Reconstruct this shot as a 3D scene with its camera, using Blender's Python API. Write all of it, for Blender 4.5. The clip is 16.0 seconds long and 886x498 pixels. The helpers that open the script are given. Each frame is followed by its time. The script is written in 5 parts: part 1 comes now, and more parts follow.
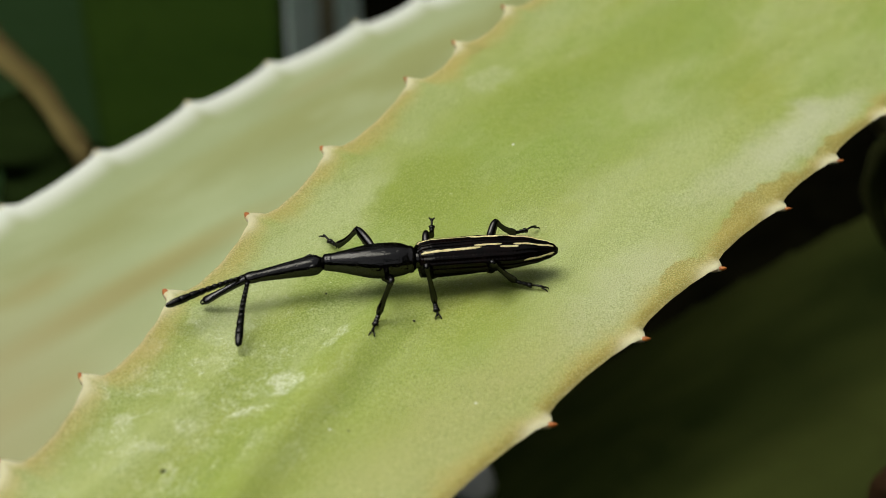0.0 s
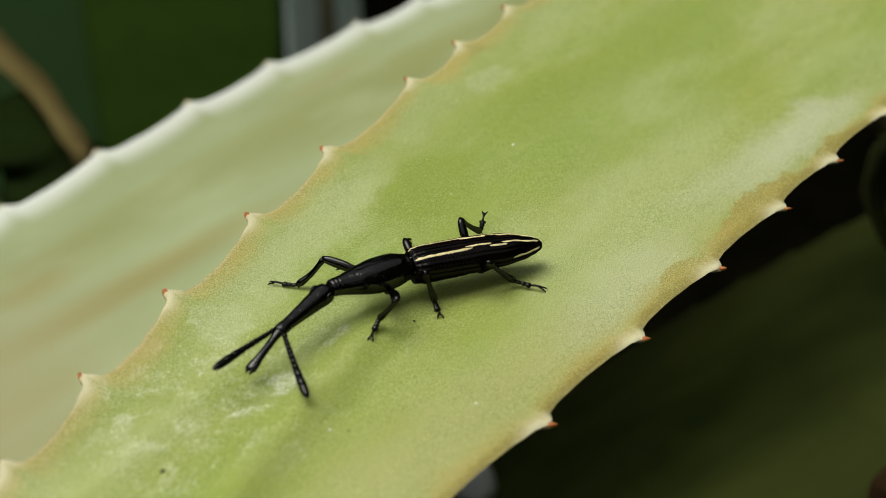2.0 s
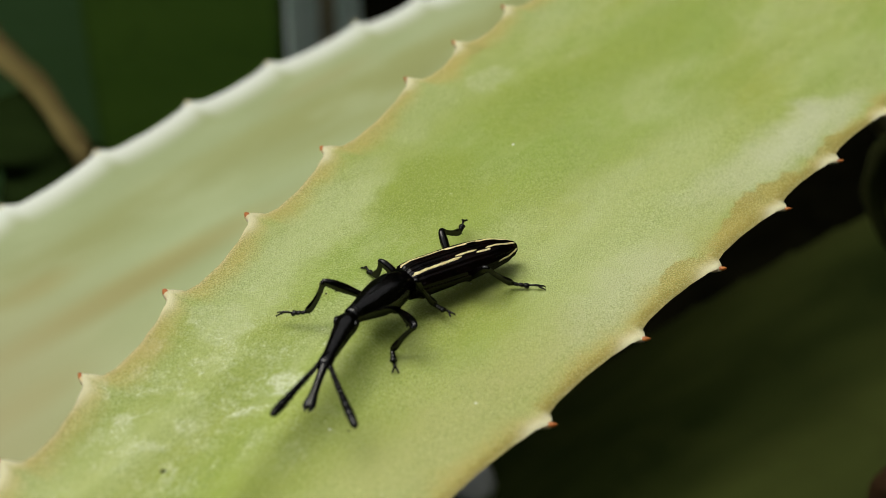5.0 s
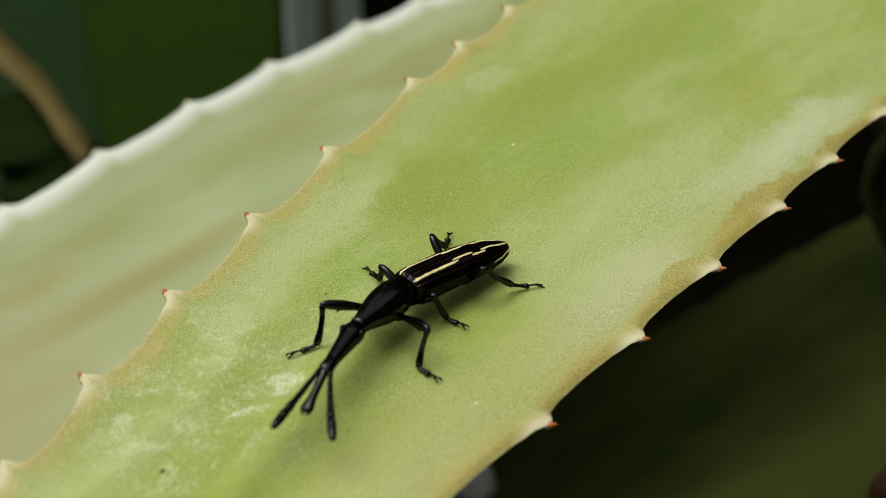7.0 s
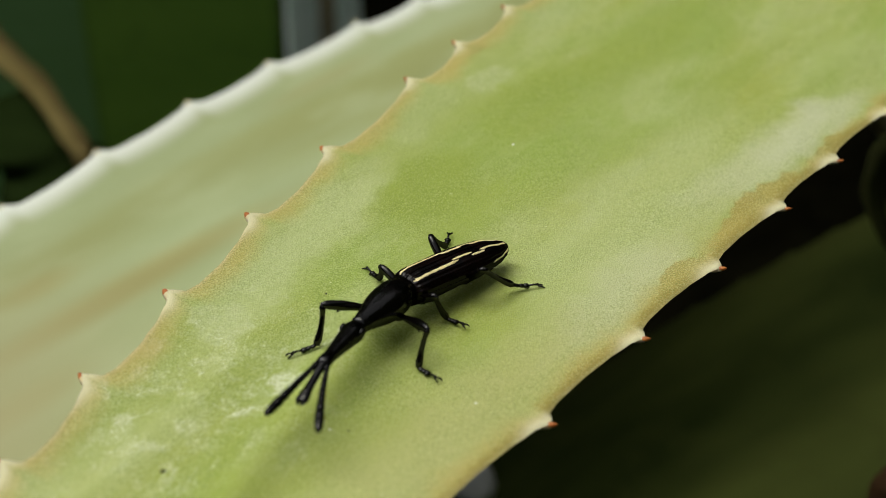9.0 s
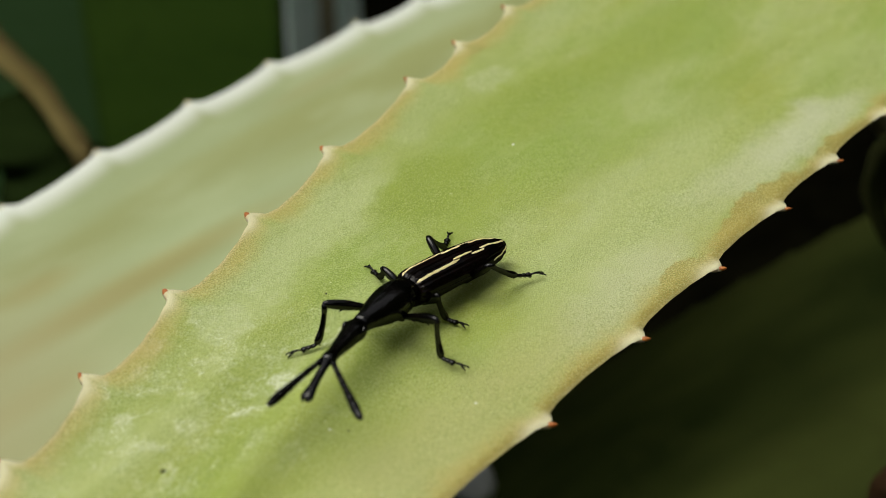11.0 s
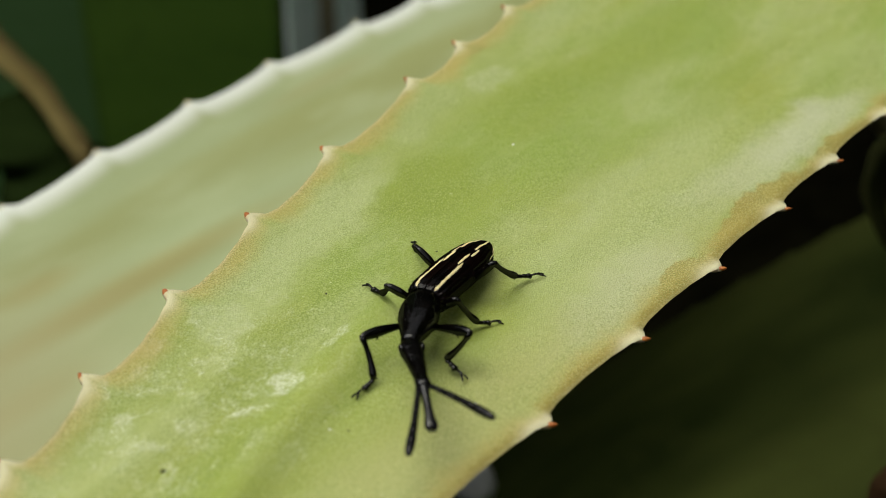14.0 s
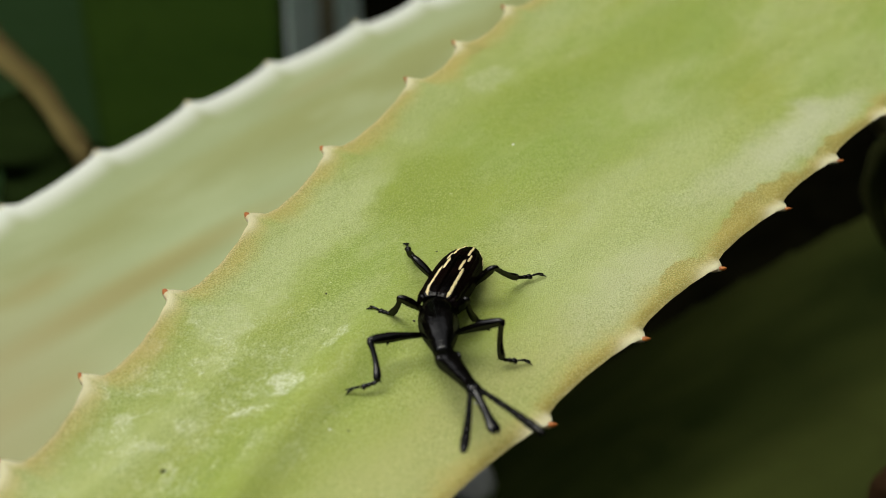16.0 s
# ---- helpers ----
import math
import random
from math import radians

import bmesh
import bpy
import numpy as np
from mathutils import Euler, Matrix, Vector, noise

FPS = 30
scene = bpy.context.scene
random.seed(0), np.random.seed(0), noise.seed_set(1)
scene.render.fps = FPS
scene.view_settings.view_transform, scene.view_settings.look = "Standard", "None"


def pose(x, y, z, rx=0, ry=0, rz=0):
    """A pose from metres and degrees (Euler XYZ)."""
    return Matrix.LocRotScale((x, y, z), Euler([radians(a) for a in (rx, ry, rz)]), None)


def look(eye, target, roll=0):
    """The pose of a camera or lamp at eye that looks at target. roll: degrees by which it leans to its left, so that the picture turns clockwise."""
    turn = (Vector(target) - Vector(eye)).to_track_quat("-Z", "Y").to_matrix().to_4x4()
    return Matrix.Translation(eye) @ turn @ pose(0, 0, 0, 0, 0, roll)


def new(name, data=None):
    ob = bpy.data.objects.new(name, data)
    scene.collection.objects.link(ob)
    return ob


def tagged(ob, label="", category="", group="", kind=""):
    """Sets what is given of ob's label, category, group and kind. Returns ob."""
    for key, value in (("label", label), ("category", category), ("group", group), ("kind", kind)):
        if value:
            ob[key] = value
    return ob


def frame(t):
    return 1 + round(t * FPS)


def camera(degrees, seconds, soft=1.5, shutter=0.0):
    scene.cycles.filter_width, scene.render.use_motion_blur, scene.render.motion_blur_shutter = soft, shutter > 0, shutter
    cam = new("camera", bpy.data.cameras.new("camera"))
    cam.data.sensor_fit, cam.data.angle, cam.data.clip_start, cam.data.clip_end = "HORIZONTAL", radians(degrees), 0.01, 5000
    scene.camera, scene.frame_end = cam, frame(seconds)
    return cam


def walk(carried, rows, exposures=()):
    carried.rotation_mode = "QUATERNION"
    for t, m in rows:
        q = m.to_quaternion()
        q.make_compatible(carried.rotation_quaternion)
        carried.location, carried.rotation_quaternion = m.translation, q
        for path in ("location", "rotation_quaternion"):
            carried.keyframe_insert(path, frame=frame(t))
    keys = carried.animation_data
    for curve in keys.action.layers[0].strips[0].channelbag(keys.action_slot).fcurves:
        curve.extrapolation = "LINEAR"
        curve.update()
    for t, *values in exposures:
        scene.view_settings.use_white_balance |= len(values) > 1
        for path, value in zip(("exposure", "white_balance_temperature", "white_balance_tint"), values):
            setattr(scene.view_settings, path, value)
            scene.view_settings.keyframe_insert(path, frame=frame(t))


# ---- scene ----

# ---------------------------------------------------------------- camera
MM = 0.001
cam = camera(32.0, 16.0, soft=0.5)
EYE = (0.0, -0.14094, 0.08368)
walk(cam, [(0.0, look(EYE, (0, 0, 0))), (16.0, look(EYE, (0, 0, 0)))], exposures=[(0.0, 0.46), (16.0, 0.46)])
cam.data.dof.use_dof = True
cam.data.dof.focus_distance = 0.161
cam.data.dof.aperture_fstop = 30.0

# ---------------------------------------------------------------- world and light
world = bpy.data.worlds.new("sky")
scene.world = world
world.use_nodes = True
_nt = world.node_tree
_bg = _nt.nodes["Background"]
_sky = _nt.nodes.new("ShaderNodeTexSky")
_sky.sky_type = 'NISHITA'
_sky.sun_disc = False
_sky.sun_elevation = radians(56)
_sky.sun_rotation = radians(-80)
_sky.air_density, _sky.dust_density, _sky.ozone_density = 1.0, 4.0, 0.6
_cloud = _nt.nodes.new("ShaderNodeHueSaturation")
_cloud.inputs["Saturation"].default_value = 0.06
_nt.links.new(_sky.outputs[0], _cloud.inputs["Color"])
_nt.links.new(_cloud.outputs[0], _bg.inputs[0])
_bg.inputs[1].default_value = 0.09
_sun = new("sun", bpy.data.lights.new("sun", 'SUN'))
_sun.data.energy = 1.2
_sun.data.angle = radians(43)
_sun.data.color = (1.0, 0.97, 0.80)
SUN_FROM = Vector((-0.27, 0.08, 1.0))
_sun.matrix_world = look(SUN_FROM, (0, 0, 0))


# ---------------------------------------------------------------- materials
class Mat:
    """A node material with short ways to add nodes."""

    def __init__(self, name, rough=0.5, metal=0.0, spec=0.5):
        self.m = bpy.data.materials.new(name)
        self.m.use_nodes = True
        self.t = self.m.node_tree
        self.b = self.t.nodes["Principled BSDF"]
        self.b.inputs["Roughness"].default_value = rough
        self.b.inputs["Metallic"].default_value = metal
        self.b.inputs["Specular IOR Level"].default_value = spec
        self.co = self.t.nodes.new("ShaderNodeTexCoord").outputs["Object"]

    def put(self, sock, v):
        if isinstance(v, bpy.types.NodeSocket):
            self.t.links.new(v, sock)
        elif isinstance(v, (tuple, list)) and len(v) == 3 and sock.type == 'RGBA':
            sock.default_value = (*v, 1)
        else:
            sock.default_value = v

    def mapped(self, scale, rot=(0, 0, 0), loc=(0, 0, 0)):
        n = self.t.nodes.new("ShaderNodeMapping")
        n.inputs["Scale"].default_value = scale
        n.inputs["Rotation"].default_value = rot
        n.inputs["Location"].default_value = loc
        self.t.links.new(self.co, n.inputs[0])
        return n.outputs[0]

    def noise(self, scale, detail=3.0, rough=0.55, vec=None, distort=0.0):
        n = self.t.nodes.new("ShaderNodeTexNoise")
        self.t.links.new(vec or self.co, n.inputs["Vector"])
        n.inputs["Scale"].default_value = scale
        n.inputs["Detail"].default_value = detail
        n.inputs["Roughness"].default_value = rough
        n.inputs["Distortion"].default_value = distort
        return n.outputs["Fac"]

    def voronoi(self, scale, vec=None):
        n = self.t.nodes.new("ShaderNodeTexVoronoi")
        self.t.links.new(vec or self.co, n.inputs["Vector"])
        n.inputs["Scale"].default_value = scale
        return n.outputs["Distance"]

    def ramp(self, fac, lo, hi, a=0.0, b=1.0):
        n = self.t.nodes.new("ShaderNodeMapRange")
        n.interpolation_type = 'SMOOTHSTEP'
        self.put(n.inputs["Value"], fac)
        for k, v in (("From Min", lo), ("From Max", hi), ("To Min", a), ("To Max", b)):
            n.inputs[k].default_value = v
        return n.outputs["Result"]

    def math(self, op, a, b=0.0):
        n = self.t.nodes.new("ShaderNodeMath")
        n.operation = op
        self.put(n.inputs[0], a)
        self.put(n.inputs[1], b)
        return n.outputs[0]

    def mix(self, fac, a, b, blend='MIX'):
        n = self.t.nodes.new("ShaderNodeMix")
        n.data_type, n.blend_type = 'RGBA', blend
        self.put(n.inputs["Factor"], fac)
        self.put(n.inputs[6], a)
        self.put(n.inputs[7], b)
        return n.outputs[2]

    def attr(self, name):
        n = self.t.nodes.new("ShaderNodeAttribute")
        n.attribute_name = name
        return n.outputs["Fac"]

    def warped(self, scale, amount, detail=3.0, vec=None):
        """Coordinates pushed about by noise, so that marks get ragged outlines."""
        n = self.t.nodes.new("ShaderNodeTexNoise")
        self.t.links.new(self.co, n.inputs["Vector"])
        n.inputs["Scale"].default_value = scale
        n.inputs["Detail"].default_value = detail
        n.inputs["Roughness"].default_value = 0.65
        g = self.t.nodes.new("ShaderNodeVectorMath")
        g.operation = 'MULTIPLY_ADD'
        self.t.links.new(n.outputs["Color"], g.inputs[0])
        g.inputs[1].default_value = (amount * MM, amount * MM, 0)
        self.t.links.new(vec or self.co, g.inputs[2])
        h = self.t.nodes.new("ShaderNodeVectorMath")
        h.operation = 'SUBTRACT'
        self.t.links.new(g.outputs[0], h.inputs[0])
        h.inputs[1].default_value = (amount * MM / 2, amount * MM / 2, 0)
        return h.outputs[0]

    def spot(self, x, y, rx, ry, turn=0.0, vec=None):
        """1 at a place on the local xy plane (millimetres), falling to 0 at the radii."""
        n = self.t.nodes.new("ShaderNodeMapping")
        n.vector_type = 'TEXTURE'
        n.inputs["Location"].default_value = (x * MM, y * MM, 0)
        n.inputs["Rotation"].default_value = (0, 0, turn)
        n.inputs["Scale"].default_value = (rx * MM, ry * MM, 1.0)
        self.t.links.new(vec or self.co, n.inputs[0])
        g = self.t.nodes.new("ShaderNodeVectorMath")
        g.operation = 'LENGTH'
        self.t.links.new(n.outputs[0], g.inputs[0])
        return self.ramp(g.outputs["Value"], 1.0, 0.15)

    def bump(self, height, strength, distance):
        n = self.t.nodes.new("ShaderNodeBump")
        n.inputs["Strength"].default_value = strength
        n.inputs["Distance"].default_value = distance
        self.put(n.inputs["Height"], height)
        self.t.links.new(n.outputs[0], self.b.inputs["Normal"])

    def flesh(self, weight, depth):
        """Light that soaks into the watery leaf and spreads."""
        self.b.inputs["Subsurface Weight"].default_value = weight
        self.b.inputs["Subsurface Radius"].default_value = (0.8, 0.8, 0.7)
        self.b.inputs["Subsurface Scale"].default_value = depth

    def colour(self, v):
        self.put(self.b.inputs["Base Color"], v)
        return self.m


def mat_leaf(name, marks):
    """Aloe skin: soft lengthwise patches, pale granules, bloom, scrapes and a tan margin."""
    M = Mat(name, 0.48, 0, 0.42)
    along = M.mapped((0.35, 1.0, 1.0))
    big = M.noise(38, 3, 0.5, along, 0.6)
    mid = M.noise(120, 4, 0.6, M.mapped((0.28, 1.0, 1.0)), 0.5)
    streak = M.noise(300, 4, 0.62, M.mapped((0.10, 1.0, 1.0), rot=(0, 0, 0.05)))
    ragged = M.noise(200, 5, 0.7, along, 0.6)
    grain = M.noise(6200, 1.5, 0.6, None, 0.6)
    fine = M.noise(9500, 2, 0.6)
    edge, across = M.attr("margin"), M.attr("across")
    near = M.ramp(across, 0.1, -0.1)
    far = M.ramp(across, -0.1, 0.1)
    green, pale, yellow = (0.30, 0.395, 0.078), (0.45, 0.50, 0.22), (0.375, 0.415, 0.085)
    c = M.mix(M.ramp(big, 0.36, 0.64), green, yellow)
    c = M.mix(M.math('MULTIPLY', M.ramp(mid, 0.40, 0.68), 0.5), c, pale)
    c = M.mix(M.math('MULTIPLY', M.ramp(edge, 15.0, 4.0), 0.30), c, pale)
    c = M.mix(M.math('MULTIPLY', M.ramp(streak, 0.50, 0.72), 0.26), c, (0.26, 0.32, 0.05))
    c = M.mix(M.math('MULTIPLY', M.ramp(streak, 0.48, 0.30), 0.20), c, (0.46, 0.55, 0.22))
    mott = M.noise(430, 4, 0.7, along, 0.8)
    c = M.mix(M.math('MULTIPLY', M.ramp(mott, 0.50, 0.72), 0.28), c, (0.46, 0.53, 0.21))
    c = M.mix(M.math('MULTIPLY', M.ramp(mott, 0.48, 0.30), 0.28), c, (0.24, 0.33, 0.05))
    # films of dried wax with soft inner and sharper outer edges
    film = M.ramp(M.noise(80, 5, 0.66, M.mapped((0.42, 1.0, 1.0)), 0.7), 0.50, 0.62)
    c = M.mix(M.math('MULTIPLY', film, 0.20), c, (0.55, 0.62, 0.34))
    film = M.ramp(M.noise(210, 6, 0.72, M.mapped((0.5, 1.0, 1.0), loc=(3, 1, 0)), 0.7), 0.52, 0.66)
    c = M.mix(M.math('MULTIPLY', film, 0.16), c, (0.58, 0.64, 0.38))
    lace = M.ramp(M.math('ABSOLUTE', M.math('SUBTRACT', M.noise(1300, 4, 0.65, None, 2.2), 0.5)), 0.045, 0.010)
    crackle = M.math('MAXIMUM', M.math('MULTIPLY', lace, 0.85), M.ramp(M.noise(1700, 5, 0.75, None, 1.2), 0.55, 0.63))
    shreds = M.noise(520, 4, 0.7, None, 1.0)
    ragged_place = M.warped(90, 9.0, 4.0)
    torn = M.warped(420, 3.4, 3.0)
    for kind, x, y, rx, ry, turn, amount in marks:
        s = M.spot(x, y, rx, ry, turn, torn if kind == 'scrape' else ragged_place)
        if kind == 'bloom':
            k = M.ramp(M.math('MULTIPLY', s, M.math('ADD', ragged, 0.35)), 0.12, 0.75)
            c = M.mix(M.math('MULTIPLY', k, amount), c, (0.50, 0.56, 0.29))
        elif kind == 'frost':
            k = M.ramp(M.math('MULTIPLY', s, M.math('ADD', ragged, 0.3)), 0.02, 0.95)
            c = M.mix(M.math('MULTIPLY', k, amount), c, (0.60, 0.62, 0.46))
        elif kind == 'wax':
            k = M.ramp(M.math('ADD', s, M.math('MULTIPLY', M.math('SUBTRACT', M.noise(160, 6, 0.75, along, 1.0), 0.5), 1.7)), 0.30, 0.62)
            k = M.math('MULTIPLY', k, M.ramp(M.noise(900, 5, 0.75, None, 0.8), 0.36, 0.62, 0.35, 1.0))
            c = M.mix(M.math('MULTIPLY', k, amount), c, (0.62, 0.67, 0.46))
        elif kind == 'green':
            c = M.mix(M.math('MULTIPLY', M.ramp(M.math('ADD', s, M.math('MULTIPLY', M.math('SUBTRACT', mid, 0.5), 0.9)), 0.1, 0.8), amount), c, (0.285, 0.36, 0.055))
        elif kind == 'cream':
            c = M.mix(M.math('MULTIPLY', s, amount), c, (0.50, 0.48, 0.215))
        elif kind == 'tan':
            k = M.ramp(M.math('ADD', s, M.math('MULTIPLY', ragged, 0.9)), 0.66, 0.88)
            c = M.mix(M.math('MULTIPLY', k, amount), c, M.mix(M.ramp(grain, 0.42, 0.6), (0.32, 0.24, 0.055), (0.50, 0.385, 0.13)))
        else:
            k = M.math('MULTIPLY', M.ramp(M.math('ADD', s, M.math('MULTIPLY', M.math('MULTIPLY', M.math('SUBTRACT', shreds, 0.5), M.ramp(s, 0.0, 0.3)), 1.6)), 0.15, 0.70),
                       M.math('ADD', M.math('MULTIPLY', crackle, 0.95), 0.05))
            c = M.mix(M.math('MULTIPLY', k, amount), c, (0.94, 0.96, 0.88))
    worn = M.math('MULTIPLY', M.math('MULTIPLY', crackle, M.ramp(M.noise(240, 4, 0.7), 0.48, 0.60)), M.spot(-36, 6, 26, 17))
    c = M.mix(M.math('MULTIPLY', M.math('MULTIPLY', worn, M.ramp(grain, 0.42, 0.58, 0.25, 1.0)), 0.95), c, (0.86, 0.90, 0.76))
    thin = M.ramp(M.math('ABSOLUTE', M.math('SUBTRACT', M.noise(210, 4, 0.6, M.mapped((0.55, 1, 1)), 1.4), 0.5)), 0.014, 0.002)
    worn = M.math('MULTIPLY', M.math('MULTIPLY', thin, M.ramp(M.noise(260, 3, 0.6), 0.50, 0.62)), M.spot(-34, 3, 30, 17))
    c = M.mix(M.math('MULTIPLY', worn, 0.75), c, (0.82, 0.86, 0.70))
    # the near margin: uneven tan, then an olive band along a thin pale edge
    tanv = M.noise(75, 4, 0.65)
    rim = M.ramp(M.math('ADD', edge, M.math('MULTIPLY', tanv, 6.0)), 6.2, 3.4)
    c = M.mix(M.math('MULTIPLY', M.math('MULTIPLY', rim, near), 0.80), c, (0.50, 0.395, 0.125))
    band = M.ramp(M.math('ADD', edge, M.math('MULTIPLY', ragged, 2.4)), 2.9, 1.5)
    c = M.mix(M.math('MULTIPLY', M.math('MULTIPLY', band, near), 0.82), c, (0.33, 0.24, 0.048))
    # the far margin: a narrow orange-cream line
    rim = M.ramp(M.math('ADD', edge, M.math('MULTIPLY', tanv, 5.0)), 6.2, 3.0)
    c = M.mix(M.math('MULTIPLY', M.math('MULTIPLY', rim, far), 0.85), c, (0.54, 0.435, 0.145))
    c = M.mix(M.math('MULTIPLY', M.math('MULTIPLY', M.ramp(M.math('ADD', edge, M.math('MULTIPLY', ragged, 0.8)), 1.3, 0.6), far), 0.6), c, (0.60, 0.46, 0.18))
    c = M.mix(M.math('MULTIPLY', M.math('MULTIPLY', M.ramp(edge, 0.50, 0.08), M.math('ADD', M.math('MULTIPLY', far, 0.6), 0.4)), 0.7), c, (0.74, 0.63, 0.35))
    # granules: pale dots on darker green
    patchy = M.ramp(M.noise(160, 3, 0.6, along), 0.3, 0.65, 0.35, 1.0)
    c = M.mix(M.math('MULTIPLY', M.math('MULTIPLY', M.ramp(grain, 0.52, 0.38), patchy), 0.72), c, M.mix(0.70, c, (0.13, 0.20, 0.02)))
    c = M.mix(M.math('MULTIPLY', M.math('MULTIPLY', M.ramp(grain, 0.53, 0.66), patchy), 0.46), c, (0.66, 0.72, 0.40))
    c = M.mix(M.math('MULTIPLY', M.ramp(fine, 0.45, 0.62), 0.35), c, M.mix(0.6, c, (0.15, 0.21, 0.03)))
    # scattered tiny white dots: sparkling glints put into the skin's colour
    c = M.mix(M.math('MULTIPLY', M.ramp(M.noise(1100, 2, 0.7), 0.735, 0.77), 0.7), c, (0.80, 0.82, 0.66))
    c = M.mix(M.ramp(M.attr("tooth"), 0.05, 0.70), c, (0.80, 0.75, 0.50))
    M.put(M.b.inputs["Roughness"], M.ramp(grain, 0.3, 0.7, 0.52, 0.34))
    M.bump(M.math('ADD', M.math('MULTIPLY', fine, 0.3), M.math('MULTIPLY', grain, 0.7)), 0.6, 0.00022)
    M.flesh(0.35, 0.0035)
    return M.colour(M.mix(1.0, c, (0.99, 1.0, 0.91), 'MULTIPLY'))


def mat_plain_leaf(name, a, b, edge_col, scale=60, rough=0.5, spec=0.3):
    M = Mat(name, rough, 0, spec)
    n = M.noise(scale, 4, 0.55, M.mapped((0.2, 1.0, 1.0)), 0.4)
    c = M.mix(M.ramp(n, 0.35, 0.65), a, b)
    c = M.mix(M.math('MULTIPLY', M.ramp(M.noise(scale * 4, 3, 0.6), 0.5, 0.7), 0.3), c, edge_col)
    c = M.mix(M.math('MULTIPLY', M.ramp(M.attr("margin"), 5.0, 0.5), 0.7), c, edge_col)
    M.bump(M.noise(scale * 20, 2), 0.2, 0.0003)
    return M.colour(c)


def mat_simple(name, a, b, scale, rough, spec=0.5, bump=0.0, dist=0.0001, stretch=(1, 1, 1)):
    M = Mat(name, rough, 0, spec)
    v = M.mapped(stretch)
    n = M.noise(scale, 4, 0.6, v)
    M.put(M.b.inputs["Roughness"], M.ramp(M.noise(scale * 3, 2), 0.3, 0.7, rough * 0.8, min(1, rough * 1.2)))
    if bump:
        M.bump(M.noise(scale * 4, 3, 0.6, v), bump, dist)
    return M.colour(M.mix(M.ramp(n, 0.3, 0.7), a, b))


def mat_tooth(name):
    M = Mat(name, 0.6, 0, 0.2)
    c = M.mix(M.ramp(M.noise(900, 2), 0.3, 0.7), (0.76, 0.68, 0.42), (0.70, 0.61, 0.35))
    M.flesh(0.5, 0.0006)
    return M.colour(c)


def mat_cuticle(name, gloss, smooth, dull, relief=0.4, tint=(0.0022, 0.0017, 0.0015)):
    """Black shell with a thin gloss: low lumps, fine lengthwise furrows, scattered pits."""
    M = Mat(name, 0.6, 0, 0.0)
    furrow = M.noise(1500, 4, 0.6, M.mapped((0.22, 1.0, 1.0)), 0.4)
    lump = M.noise(520, 3, 0.5)
    pits = M.ramp(M.voronoi(2600), 0.10, 0.34)
    M.bump(M.math('ADD', M.math('ADD', M.math('MULTIPLY', lump, 0.7), M.math('MULTIPLY', furrow, 0.6)), M.math('MULTIPLY', pits, 0.22)), relief, 0.00022)
    shine = M.t.nodes.new("ShaderNodeBsdfAnisotropic")
    shine.inputs["Color"].default_value = (1, 1, 1, 1)
    M.put(shine.inputs["Roughness"], M.ramp(M.noise(900, 3), 0.35, 0.65, smooth, dull))
    M.put(shine.inputs["Normal"], M.b.inputs["Normal"].links[0].from_socket)
    both = M.t.nodes.new("ShaderNodeMixShader")
    both.inputs[0].default_value = gloss
    M.put(both.inputs[1], M.b.outputs[0])
    M.put(both.inputs[2], shine.outputs[0])
    M.put(M.t.nodes["Material Output"].inputs["Surface"], both.outputs[0])
    return M.colour(M.mix(M.ramp(lump, 0.3, 0.7), (0.0008, 0.0008, 0.0007), tint))


BLACK = mat_cuticle("glossy_black_cuticle", 0.042, 0.08, 0.20, 0.36)
SHANK = mat_cuticle("black_leg_cuticle", 0.036, 0.06, 0.14, 0.10)
WING = mat_cuticle("brown_black_wing_case", 0.014, 0.08, 0.20, 0.12, (0.0045, 0.0020, 0.0017))
FEELER = mat_cuticle("black_feeler_cuticle", 0.026, 0.12, 0.3, 0.12, (0.005, 0.0045, 0.004))
UNDER = mat_simple("dull_black_underside", (0.0012, 0.001, 0.001), (0.003, 0.0026, 0.002), 900, 0.6, 0.03, 0.5, 0.00005)
YELLOW = mat_simple("cream_yellow_stripe", (0.86, 0.76, 0.44), (0.80, 0.66, 0.32), 1500, 0.5, 0.3, 0.2, 0.00002)
TOOTH = mat_tooth("cream_tooth")
TIP = mat_simple("red_brown_tooth_tip", (0.54, 0.19, 0.035), (0.36, 0.10, 0.018), 1800, 0.35)


# ---------------------------------------------------------------- mesh helpers
def part(name, bm, material, parent=None, label="", smooth=True):
    """Links a bmesh as one mesh object, under a thing or a part."""
    bmesh.ops.recalc_face_normals(bm, faces=bm.faces)
    me = bpy.data.meshes.new(name)
    bm.to_mesh(me)
    bm.free()
    for m in (material if isinstance(material, (list, tuple)) else [material]):
        me.materials.append(m)
    if smooth:
        me.polygons.foreach_set("use_smooth", [True] * len(me.polygons))
    ob = new(name, me)
    if parent:
        ob.parent = parent
    return tagged(ob, label)


def lookup(table, x):
    """Smooth reading of a short table of (x, value)."""
    xs = [q[0] for q in table]
    if x <= xs[0]:
        return table[0][1]
    for (x0, v0), (x1, v1) in zip(table, table[1:]):
        if x <= x1:
            s = (x - x0) / (x1 - x0)
            s = s * s * (3 - 2 * s) * 0.5 + s * 0.5
            return v0 + (v1 - v0) * s
    return table[-1][1]


